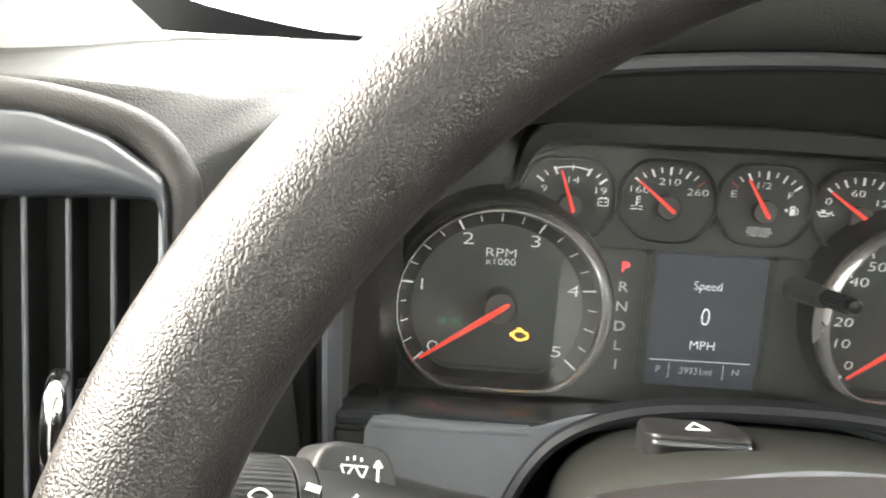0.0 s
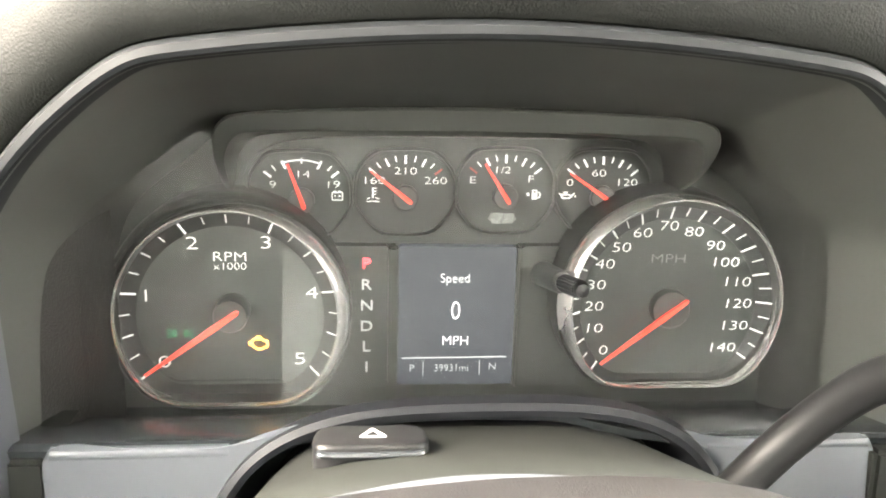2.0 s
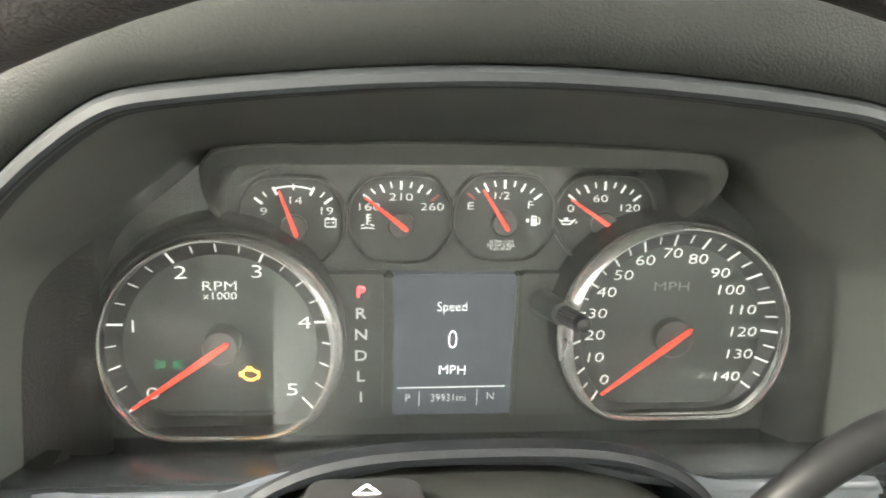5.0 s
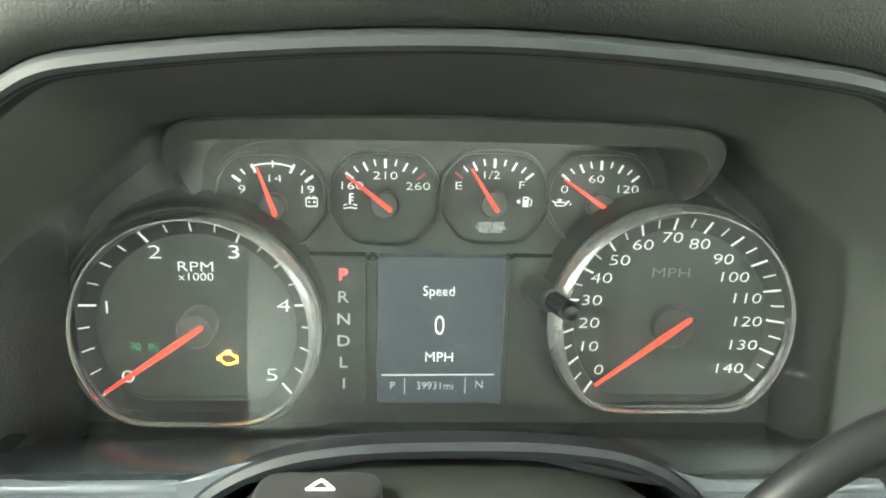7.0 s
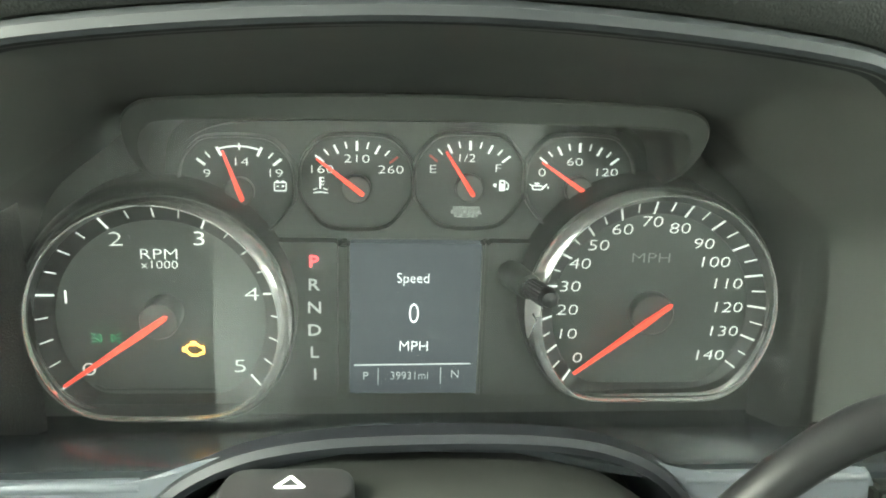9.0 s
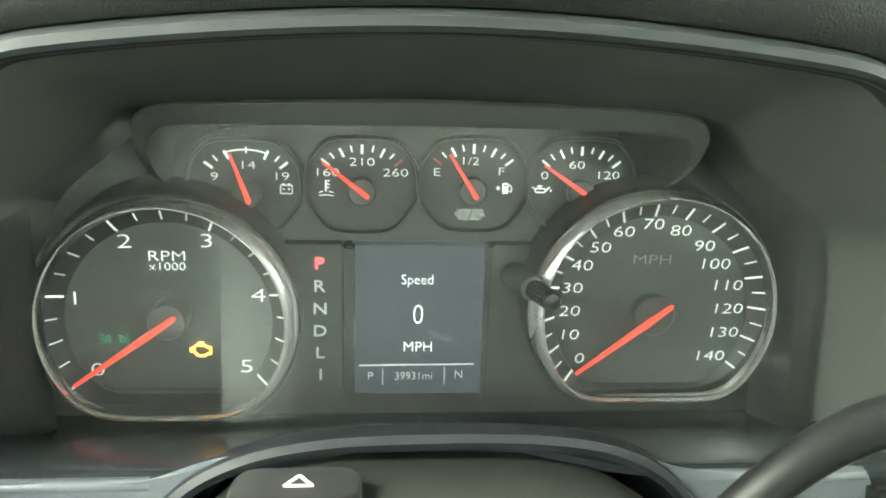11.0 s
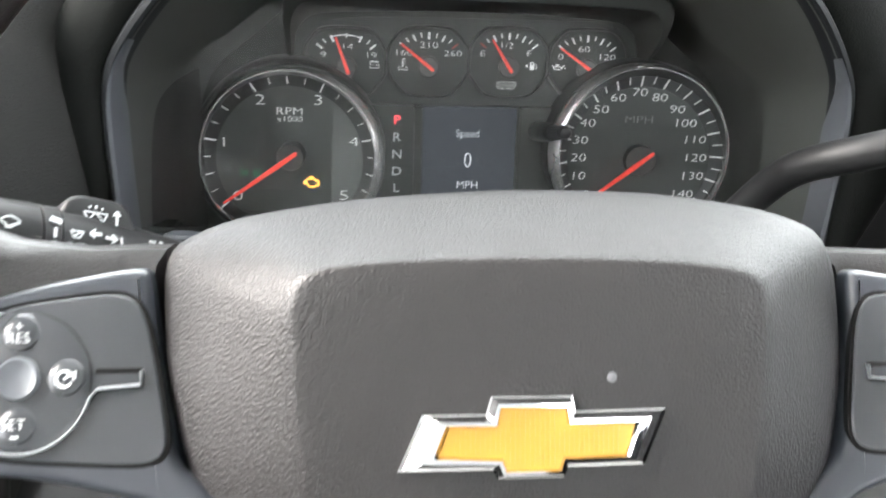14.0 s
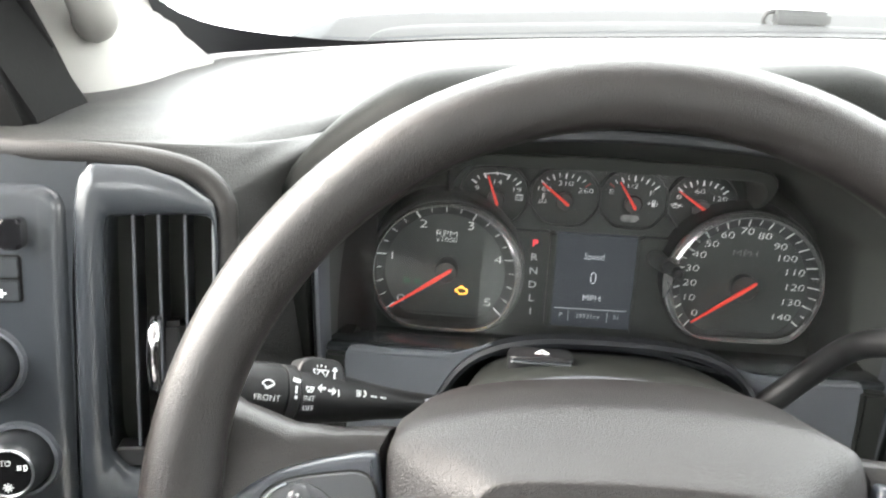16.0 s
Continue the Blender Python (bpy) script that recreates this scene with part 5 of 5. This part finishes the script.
def smudge(points, width, wobble):
    """A wiped streak: thin, uneven and tapered at both ends."""
    bm = bmesh.new()
    line = glide([(u, 0, v) for u, v in points], 6)
    rnd = random.Random(wobble)
    low, high = [], []
    for i, p in enumerate(line):
        f = i / (len(line) - 1)
        w = width * (math.sin(math.pi * f) ** 0.5) * rnd.uniform(0.5, 1.3) + 0.0001
        low.append((p.x, lens_y(p.x, p.z) - 0.0009, p.z - w))
        high.append((p.x + 0.0004, lens_y(p.x, p.z) - 0.0009, p.z + w))
    loft(bm, [low, high], False)
    mark = part("smudge", bm, SMUDGE, lens, "pale wiped smudge")
    mark.visible_shadow = False


smudge([(-0.0475, 0.0112), (-0.0430, 0.0095), (-0.0395, 0.0098), (-0.0375, 0.0112)], 0.0009, 1)
smudge([(-0.0240, 0.0108), (-0.0205, 0.0088), (-0.0170, 0.0075), (-0.0150, 0.0084)], 0.0015, 2)
smudge([(-0.0400, 0.0035), (-0.0330, 0.0018), (-0.0260, 0.0006)], 0.0005, 3)
smudge([(-0.0130, -0.0025), (-0.0080, -0.0048), (-0.0045, -0.0066)], 0.0005, 4)
smudge([(0.0110, 0.0052), (0.0160, 0.0026), (0.0215, 0.0012)], 0.0011, 5)
smudge([(0.0180, 0.0085), (0.0205, 0.0125), (0.0240, 0.0148)], 0.0007, 6)

# ---- steering column ----
column = thing("steering_column", "dark plastic steering column shroud with a hazard switch", "steering column")


def column_ring(y, w, up, down, mid):
    out = []
    for i in range(36):
        a = 2 * math.pi * i / 36
        c, s = math.cos(a), math.sin(a)
        x = 0.008 + w * abs(c) ** 0.6 * (1 if c >= 0 else -1)
        z = mid + (up * abs(s) ** 0.85 if s >= 0 else -down * abs(s) ** 0.8)
        out.append((x, y, z))
    return out


bm = bmesh.new()
loft(bm, [column_ring(-0.02, 0.080, 0.040, 0.09, -0.085), column_ring(-0.10, 0.086, 0.044, 0.100, -0.060), column_ring(-0.16, 0.092, 0.046, 0.110, -0.0445), column_ring(-0.196, 0.096, 0.0475, 0.118, -0.0345), column_ring(-0.2005, 0.095, 0.0465, 0.117, -0.0335), column_ring(-0.2025, 0.091, 0.043, 0.112, -0.033)], True, (False, True))
part("shroud", bm, RECESS, column)
hz = pillow(soften_loop(smooth_outline([(-0.0500, -0.1560), (-0.0340, -0.1563), (-0.0180, -0.1560), (-0.0150, -0.1450), (-0.0180, -0.1300), (-0.0340, -0.1290), (-0.0500, -0.1300), (-0.0530, -0.1450)]), 2), -0.014, 0.0005, 0.0018, 4)
for v in hz.verts:
    v.co.z += 0.0005 + (v.co.y + 0.143) * -0.20
part("hazard_switch", hz, BLACK, column, "black hazard switch", smooth=60)
part("switch_edge", tube(glide([(-0.0505, -0.1555, 0.0006), (-0.0480, -0.1570, 0.0006), (-0.0340, -0.1573, 0.0006), (-0.0200, -0.1570, 0.0006), (-0.0175, -0.1555, 0.0006)], 4), 0.0012, 8), SATIN_DARK, column, "satin front edge")
tri_mark = bars([(-0.0372, -0.1462, -0.0292, -0.1462, 0.0008), (-0.0372, -0.1462, -0.0332, -0.1405, 0.0008), (-0.0292, -0.1462, -0.0332, -0.1405, 0.0008)], 0.0016, 0.0004, None, "xy")
part("hazard_mark", tri_mark, WHITE_MARK, column, "white triangle mark")

# gear lever on the right of the column
lever = thing("gear_lever", "dark smooth column gear lever", "gear lever")
lever_path = glide([(0.075, -0.130, -0.060), (0.110, -0.118, -0.030), (0.128, -0.122, -0.008), (0.139, -0.138, 0.014), (0.1445, -0.158, 0.0275), (0.160, -0.180, 0.0380), (0.200, -0.205, 0.0540), (0.245, -0.225, 0.070)], 8)
part("lever_arm", tube(lever_path, 0.0078, 20, (0, 0, 1)), STALK, lever)
part("lever_grip", tube([lever_path[-1] + Vector((-0.004, 0.001, -0.001)), lever_path[-1] + Vector((0.045, -0.018, 0.016))], 0.0125, 20, (0, 0, 1), lambda s: 0.9 + 0.2 * math.sin(math.pi * s)), BLACK, lever)

# ---- turn signal and wiper stalk ----
ax = Vector((-0.79, -0.535, 0.293)).normalized()
out_n = Vector((0.727, -0.562, 0.393))
out_n = (out_n - ax * out_n.dot(ax)).normalized()
STALK_M = axes((-0.174, -0.235, 0.0100), -ax, out_n.cross(-ax), out_n)
stalk = thing("wiper_stalk", "black wiper and turn signal stalk with white symbols", "stalk", STALK_M)


def along_x(profile, n=30):
    bm = bmesh.new()
    loft(bm, [[(x, r * math.cos(2 * math.pi * i / n), r * math.sin(2 * math.pi * i / n)) for i in range(n)] for x, r in profile], True, (True, True))
    return bm


cap_part = part("end_cap", along_x([(-0.0165, 0.0115), (-0.0160, 0.0132), (-0.0135, 0.0142), (0.0085, 0.0145)]), STALK, stalk, "ribbed black end cap")
bm = bmesh.new()
for i in range(60):
    a = 2 * math.pi * i / 60
    q = [(-0.0110, 0.0142), (0.0075, 0.0144)]
    p = [(x, (r + 0.0005) * math.cos(a), (r + 0.0005) * math.sin(a)) for x, r in q]
    w = (0, -math.sin(a) * 0.0003, math.cos(a) * 0.0003)
    vs = [bm.verts.new(Vector(p[0]) - Vector(w)), bm.verts.new(Vector(p[1]) - Vector(w)), bm.verts.new(Vector(p[1]) + Vector(w)), bm.verts.new(Vector(p[0]) + Vector(w))]
    bm.faces.new(vs)
part("cap_ribs", bm, STALK, cap_part)
part("selector_ring", along_x([(0.0092, 0.0140), (0.0095, 0.0146), (0.0150, 0.0146), (0.0156, 0.0140)]), STALK, stalk, "black selector ring")
part("stalk_body", along_x([(0.0158, 0.0144), (0.024, 0.0144), (0.045, 0.0120), (0.065, 0.0092), (0.085, 0.0072), (0.118, 0.0064)]), STALK, stalk)
pad = pillow(soften_loop(smooth_outline([(0.0150, 0.0035), (0.0290, 0.0025), (0.0430, 0.0015), (0.0425, 0.0110), (0.0385, 0.0178), (0.0290, 0.0188), (0.0205, 0.0184), (0.0165, 0.0140)]), 2), -0.004, 0.0095, 0.0022, 4)
part("washer_paddle", pad, STALK, stalk, "black washer paddle")
wash = [(0.0245, 0.0085, 0.0275, 0.0125, 0.0005), (0.0310, 0.0085, 0.0280, 0.0125, 0.0005), (0.0235, 0.0125, 0.0320, 0.0125, 0.0005), (0.0235, 0.0125, 0.0255, 0.0080, 0.0005), (0.0320, 0.0125, 0.0300, 0.0080, 0.0005), (0.0255, 0.0080, 0.0300, 0.0080, 0.0005), (0.0255, 0.0138, 0.0255, 0.0148, 0.0006), (0.0277, 0.0140, 0.0277, 0.0152, 0.0006), (0.0300, 0.0138, 0.0300, 0.0148, 0.0006), (0.0355, 0.0075, 0.0355, 0.0140, 0.0008), (0.0343, 0.0125, 0.0355, 0.0143, 0.0008), (0.0367, 0.0125, 0.0355, 0.0143, 0.0008)]
part("washer_symbol", bars(wash, 0.0095, 0.0003, None, "xy"), GREY_MARK, stalk)
part("cap_writing", write([("FRONT", -0.0020, -0.0038, 0.0042, 1.0)], 0.0145, None, "xy"), GREY_MARK, stalk)
wipe = arc(-0.0020, 0.0010, 0.0036, 30, 150, 0.0006, 8) + [(-0.0020, 0.0005, -0.0051, 0.0028, 0.0006), (-0.0020, 0.0005, 0.0011, 0.0028, 0.0006), (-0.0034, 0.0005, 0.0012, 0.0028, 0.0009)]
part("cap_symbol", bars(wipe, 0.0145, 0.0003, None, "xy"), GREY_MARK, stalk)
part("ring_marks", bars([(0.0106, 0.0060, 0.0146, 0.0052, 0.0018), (0.0126, 0.0030, 0.0126, -0.0006, 0.0010), (0.0126, -0.0018, 0.0126, -0.0034, 0.0013)], 0.0147, 0.0004, None, "xy"), GREY_MARK, stalk)
part("body_writing", write([("INT", 0.0200, -0.0024, 0.0038, 1.0), ("OFF", 0.0195, -0.0072, 0.0034, 1.0)], 0.0145, None, "xy"), GREY_MARK, stalk)
arrows = [(0.0245, 0.0030, 0.0285, 0.0030, 0.0011), (0.0245, 0.0030, 0.0263, 0.0046, 0.0007), (0.0245, 0.0030, 0.0263, 0.0014, 0.0007), (0.0300, 0.0022, 0.0340, 0.0020, 0.0011), (0.0342, 0.0020, 0.0322, 0.0036, 0.0007), (0.0342, 0.0020, 0.0322, 0.0004, 0.0007), (0.0356, 0.0030, 0.0362, -0.0005, 0.0006)]
beam = arc(0.0500, 0.0022, 0.0014, -90, 90, 0.0006, 6) + [(0.0460, 0.0034, 0.0485, 0.0032, 0.0006), (0.0460, 0.0022, 0.0485, 0.0022, 0.0006), (0.0460, 0.0010, 0.0485, 0.0012, 0.0006), (0.0545, 0.0014, 0.0580, 0.0012, 0.0008), (0.0600, 0.0012, 0.0635, 0.0010, 0.0008)]
wip2 = [(0.0178, 0.0030, 0.0222, 0.0030, 0.0006), (0.0178, 0.0030, 0.0190, 0.0006, 0.0006), (0.0222, 0.0030, 0.0210, 0.0006, 0.0006), (0.0190, 0.0006, 0.0210, 0.0006, 0.0006), (0.0185, 0.0006, 0.0215, 0.0030, 0.0006)]
part("body_symbols", bars(arrows + beam + wip2, 0.0143, 0.0003, None, "xy"), GREY_MARK, stalk)

# ---- steering wheel ----
al, be = 0.3094, 0.0291
wu = Vector((math.cos(be), math.sin(be), 0))
wv = Vector((-math.sin(al) * math.sin(be), math.sin(al) * math.cos(be), math.cos(al)))
ww = wu.cross(wv)
WHEEL = axes((-0.0055, -0.3199, -0.0008), wu, wv, ww)
wheel = thing("steering_wheel", "dark grained steering wheel with a gold cross badge", "steering wheel", WHEEL)
RR, rr = 0.1771, 0.0146
bm = bmesh.new()
loops = []
for i in range(120):
    a = 2 * math.pi * i / 120
    c, s = math.cos(a), math.sin(a)
    # the grip swells inwards where the spokes join
    near = min(abs(a), abs(a - math.pi), abs(a - 2 * math.pi))
    swell = math.exp(-(near / 0.20) ** 2)
    low = math.exp(-((a - 1.5 * math.pi) / 0.28) ** 2)
    loop = []
    for k in range(28):
        b = 2 * math.pi * k / 28
        r_in = rr * (1 + 0.25 * swell + 0.1 * low) if math.cos(b) < 0 else rr
        rad = RR + r_in * math.cos(b)
        loop.append((rad * c, rad * s, rr * 1.0 * math.sin(b)))
    loops.append(loop)
loft(bm, loops + [loops[0]])
bmesh.ops.remove_doubles(bm, verts=bm.verts, dist=1e-6)
part("rim", bm, RIM_SKIN, wheel, "dark grained leather-like rim")


def airbag():
    """The hub cover: flat front, rounded shoulders."""
    shape = [(-0.0965, 0.0265), (-0.094, 0.0340), (-0.078, 0.0412), (-0.045, 0.0468), (0.0, 0.0502), (0.045, 0.0496), (0.078, 0.0450), (0.094, 0.0390), (0.0970, 0.0290), (0.094, 0.0), (0.087, -0.0235), (0.077, -0.0400), (0.068, -0.062), (0.055, -0.080), (0.0, -0.086), (-0.055, -0.080), (-0.068, -0.062), (-0.077, -0.0400), (-0.087, -0.0235), (-0.094, 0.0)]
    o = soften_loop(dense(shape, 4), 2)
    front = [(-0.0600, 0.0270), (-0.03, 0.0295), (0.0, 0.030), (0.03, 0.0295), (0.0600, 0.0270), (0.0560, -0.02), (0.048, -0.055), (0.036, -0.066), (0.0, -0.068), (-0.036, -0.066), (-0.048, -0.055), (-0.0560, -0.02)]
    fl = soften_loop(dense(front, 8), 3)
    # resample the front outline by direction from the middle
    def ray_hit(loop, ang):
        best = max(loop, key=lambda p: math.cos(math.atan2(p[1] + 0.018, p[0]) - ang))
        return best
    bm = bmesh.new()
    crest = []
    for u, v in o:
        a = math.atan2(v + 0.018, u)
        crest.append(ray_hit(fl, a))
    for _ in range(3):
        crest = soften_loop(crest, 1)
    def edge(v):
        return -0.006 - 0.30 * v
    rows = [[(u * 0.95 + 0.008, v * 0.995 + 0.001, -0.109) for u, v in o], [(u * 0.97 + 0.006, v * 1.01 + 0.001, -0.106) for u, v in o], [(u * 1.0, v * 1.04, -0.05) for u, v in o], [(u * 1.0, v * 1.03, edge(v) - 0.012) for u, v in o], [(u * 1.0, v * 1.025, edge(v)) for u, v in o]]
    for s, f in ((0.03, 0.09), (0.09, 0.17), (0.3, 0.375), (0.6, 0.66), (0.86, 0.90), (0.93, 0.957), (0.975, 0.986), (1.0, 0.996), (1.04, 1.0)):
        rows.append([(p[0] + (q[0] - p[0]) * s, p[1] + (q[1] - p[1]) * s, edge(p[1]) + (0.0218 - edge(p[1])) * f) for p, q in zip(o, crest)])
    for s, h in ((0.85, 0.0220), (0.5, 0.0224)):
        rows.append([(q[0] * s, -0.018 + (q[1] + 0.018) * s, h) for q in crest])
    loft(bm, rows, True, (True, True))
    return bm


part("airbag_cover", airbag(), AIRBAG_SKIN, wheel, "grained airbag cover")


def mirror_x(pts, s):
    return pts if s < 0 else [(-u, v) for u, v in pts]


def dish(bm):
    """Lean the spoke's parts away from the driver towards the top."""
    for v in bm.verts:
        u, h = abs(v.co.x), v.co.y
        lift = -0.0113 - 0.35 * h + 0.10 * (u - 0.0998)
        k = 1 + 2.1 * (0.008 - (0.0113 + lift))
        v.co.x, v.co.y, v.co.z = v.co.x * k, v.co.y * k, v.co.z + lift
    return bm


def spoke(s):
    """One side: skin from rim to hub, satin frame, switch panel and lower arm."""
    bm = bmesh.new()
    rows = []
    for x, top, lowz, h, back in ((-0.176, 0.064, -0.010, 0.002, -0.008), (-0.166, 0.052, -0.0105, 0.0060, -0.010), (-0.152, 0.042, -0.0170, 0.0080, -0.016), (-0.132, 0.0350, -0.0222, 0.0060, -0.022), (-0.114, 0.0330, -0.024, 0.0045, -0.028), (-0.1005, 0.0335, -0.025, 0.0035, -0.032)):
        sx = x if s < 0 else -x
        rows.append([(sx, lowz, back), (sx, lowz - 0.001, h * 0.2), (sx, lowz + 0.004, h), (sx, 0, h + 0.0005), (sx, top - 0.006, h), (sx, top - 0.0015, h * 0.6), (sx, top, -0.003), (sx, top - 0.004, back)])
    rows.append([(sx * w_, v, z) for (sx, v, z), w_ in zip(rows[-1], (0.93, 0.93, 0.955, 0.978, 0.955, 0.93, 0.92, 0.92))])
    loft(bm, rows, True, (True, True))
    dish(bm)
    part("spoke_skin", bm, RIM_SKIN, wheel, "grained spoke skin")
    part("hub_gap", dish(box(*sorted((0.086 * s, 0.0985 * s)), -0.035, 0.024, -0.030, -0.006)), DARK_GAP, wheel)
    frame_o = mirror_x([(-0.0962, 0.0275), (-0.1058, 0.0260), (-0.1238, 0.0227), (-0.1394, 0.0179), (-0.1505, 0.0116), (-0.1600, 0.0036), (-0.1655, -0.0020), (-0.1620, -0.0092), (-0.1545, -0.0172), (-0.1440, -0.0226), (-0.1227, -0.0245), (-0.1023, -0.0290), (-0.0919, -0.0324), (-0.0851, -0.0380), (-0.0804, -0.0459), (-0.0779, -0.0553), (-0.0745, -0.0760), (-0.0615, -0.0760), (-0.0665, -0.0553), (-0.0712, -0.0414), (-0.0760, -0.0323), (-0.0845, -0.0250), (-0.0888, -0.0220), (-0.0919, -0.0048), (-0.0958, 0.0227)], s)
    fo = soften_loop(dense(frame_o, 6), 10)
    part("spoke_trim", dish(pillow(fo, -0.006, 0.0105, 0.0030, 5)), SPOKE_TRIM, wheel, "dark satin spoke trim", smooth=60)
    inner = mirror_x([(-0.0972, 0.0212), (-0.1124, 0.0197), (-0.1282, 0.0176), (-0.1383, 0.0141), (-0.1436, 0.0072), (-0.1463, -0.0019), (-0.1436, -0.0111), (-0.1385, -0.0171), (-0.1296, -0.0196), (-0.1115, -0.0210), (-0.0890, -0.0226), (-0.0924, -0.0048)], s)
    io = soften_loop(dense(inner, 6), 8)
    cx0, cy0 = sum(u for u, v in io) / len(io), sum(v for u, v in io) / len(io)
    part("panel_groove", dish(pillow([(cx0 + (u - cx0) * 1.030, cy0 + (v - cy0) * 1.042) for u, v in io], 0.0085, 0.01070, 0.0002, 1)), DARK_GAP, wheel)
    pnl = part("switch_panel", dish(pillow(io, 0.004, 0.0113, 0.0009, 3)), SWITCH_SATIN, wheel, "dark satin switch panel", smooth=60)
    cx = -0.1262 if s < 0 else 0.1262
    part("switch_pad", dish(lathe([(0.0170, 0.0110), (0.0168, 0.0122), (0.0150, 0.0130), (0.0, 0.0133)], 40, "z", (cx, -0.0008, 0))), SWITCH_SATIN, pnl)
    sg = -1 if s < 0 else 1

    def wire(points):
        return dish(sweep(bmesh.new(), [(u, v, 0.0122) for u, v in points], circle(0.00042, 8, 0.0010), (0, 0, 1)))

    def bow(a0, a1, n):
        return [(cx + 0.0172 * math.cos(radians(a0 + (a1 - a0) * i / n)), -0.0008 + 0.0172 * math.sin(radians(a0 + (a1 - a0) * i / n))) for i in range(n + 1)]

    tail = [(cx + 0.0185 * -sg, -0.0030), (cx + 0.0292 * -sg, -0.0022), (cx + 0.0292 * -sg, 0.0012)]
    part("pad_outline", wire(bow(108, 345, 36) + tail if s < 0 else bow(72, -165, 36) + tail), SATIN_PALE, pnl, "thin silver outline")
    part("pad_slot", dish(bars([(cx + 0.0178 * -sg, 0.0012, cx + 0.0290 * -sg, 0.0012, 0.0012)], 0.0113, 0.0002, None, "xy")), DARK_GAP, pnl)
    part("centre_button", dish(lathe([(0.0050, 0.0128), (0.0053, 0.0142), (0.0046, 0.0150), (0.0030, 0.0144), (0.0, 0.0142)], 28, "z", (cx, 0.0, 0))), SATIN, pnl, "round centre button")
    for dx, dy in ((0, 0.0108), (0, -0.0112), (-0.0120, -0.0005), (0.0112, 0.0)):
        part("switch_bump", dish(lathe([(0.0048, 0.0126), (0.0040, 0.0138), (0.0022, 0.0144), (0.0, 0.0145)], 22, "z", (cx + dx, dy, 0))), SWITCH_SATIN, pnl)
    if s < 0:
        part("switch_writing", dish(write([("RES", cx, 0.0098, 0.0037, 1.0), ("+", cx, 0.0126, 0.0040, 1.0), ("SET", cx - 0.0002, -0.0106, 0.0037, 1.0)], 0.0149, None, "xy")), GREY_MARK, pnl)
        marks = [(cx - 0.0008, -0.0136, cx + 0.0010, -0.0136, 0.0005)]
        for dx, slash in ((-0.0120, True), (0.0112, False)):
            marks += arc(cx + dx, -0.0002, 0.0019, 20, 330, 0.0006, 12) + [(cx + dx, -0.0002, cx + dx + 0.0012, 0.0008, 0.0005), (cx + dx + 0.0024, 0.0016, cx + dx + 0.0024, -0.0004, 0.0006)]
            if slash:
                marks.append((cx + dx - 0.0026, 0.0020, cx + dx + 0.0026, -0.0024, 0.0007))
        part("switch_marks", dish(bars(marks, 0.0146, 0.0003, None, "xy")), GREY_MARK, pnl)


spoke(-1)
spoke(1)
# lower spoke and the back of the hub
part("lower_spoke", prism(soften_loop(dense([(-0.045, -0.075), (0.045, -0.075), (0.038, -0.166), (-0.038, -0.166)], 6), 2), -0.012, 0.004, 0.004, 3, plane="xy"), SATIN_DARK, wheel, "dark satin lower spoke")
part("hub_back", lathe([(0.078, -0.020), (0.074, -0.055), (0.066, -0.085), (0.05, -0.10)], 36, "z", (0, -0.03, 0)), BLACK, wheel, "black hub back")

rim_line = glide([(-0.086, 0.0330, -0.1085), (-0.058, 0.0415, -0.1085), (-0.015, 0.0493, -0.1085), (0.0136, 0.0503, -0.1085), (0.0424, 0.0478, -0.1085), (0.0711, 0.0439, -0.1085), (0.0998, 0.0370, -0.1085)], 6)
part("hub_edge", tube(rim_line, 0.0017, 8, (0, 0, 1)), SATIN, wheel, "thin satin edge line")
# badge
edge = [(-0.0337, -0.0208), (-0.0279, -0.0075), (-0.0125, -0.0075), (-0.0112, -0.0033), (0.0088, -0.0033), (0.0095, -0.0070), (0.0325, -0.0065), (0.0268, -0.0200), (0.0078, -0.0203), (0.0068, -0.0228), (-0.0095, -0.0230), (-0.0108, -0.0208)]
inset = [(-0.0241, -0.0170), (-0.0214, -0.0101), (-0.0098, -0.0102), (-0.0090, -0.0058), (0.0066, -0.0058), (0.0072, -0.0098), (0.0238, -0.0096), (0.0215, -0.0172), (0.0060, -0.0175), (0.0052, -0.0204), (-0.0077, -0.0206), (-0.0085, -0.0178)]
def between(f):
    return [(p[0] + (q[0] - p[0]) * f, p[1] + (q[1] - p[1]) * f) for p, q in zip(edge, inset)]


bm = bmesh.new()
loft(bm, [[(u, v, z) for u, v in ring_] for ring_, z in ((edge, 0.0205), (edge, 0.0234), (between(0.14), 0.0236), (between(0.56), 0.0264), (between(0.86), 0.0265), (inset, 0.0252), (inset, 0.0240))], True)
badge = part("badge", bm, CHROME, wheel, "chrome edged cross badge", smooth=15)
part("badge_insert", prism(inset, 0.0235, 0.0254, plane="xy"), GOLD, badge, "gold insert")
for x in [-0.0270 + 0.0012 * k for k in range(44)]:
    low, high = (-0.0196, -0.0066) if -0.0076 < x < 0.0050 else (-0.0166, -0.0110)
    if abs(x) < 0.0208:
        part("badge_rib", bars([(x, low, x, high, 0.0005)], 0.0255, 0.0002, None, "xy"), GOLD, badge)
part("rim_speck", lathe([(0.0016, 0.0), (0.0012, 0.0003), (0.0, 0.0004)], 10, "z", (0.0190, 0.0010, 0.0222)), SCUFF, wheel, "pale worn speck")
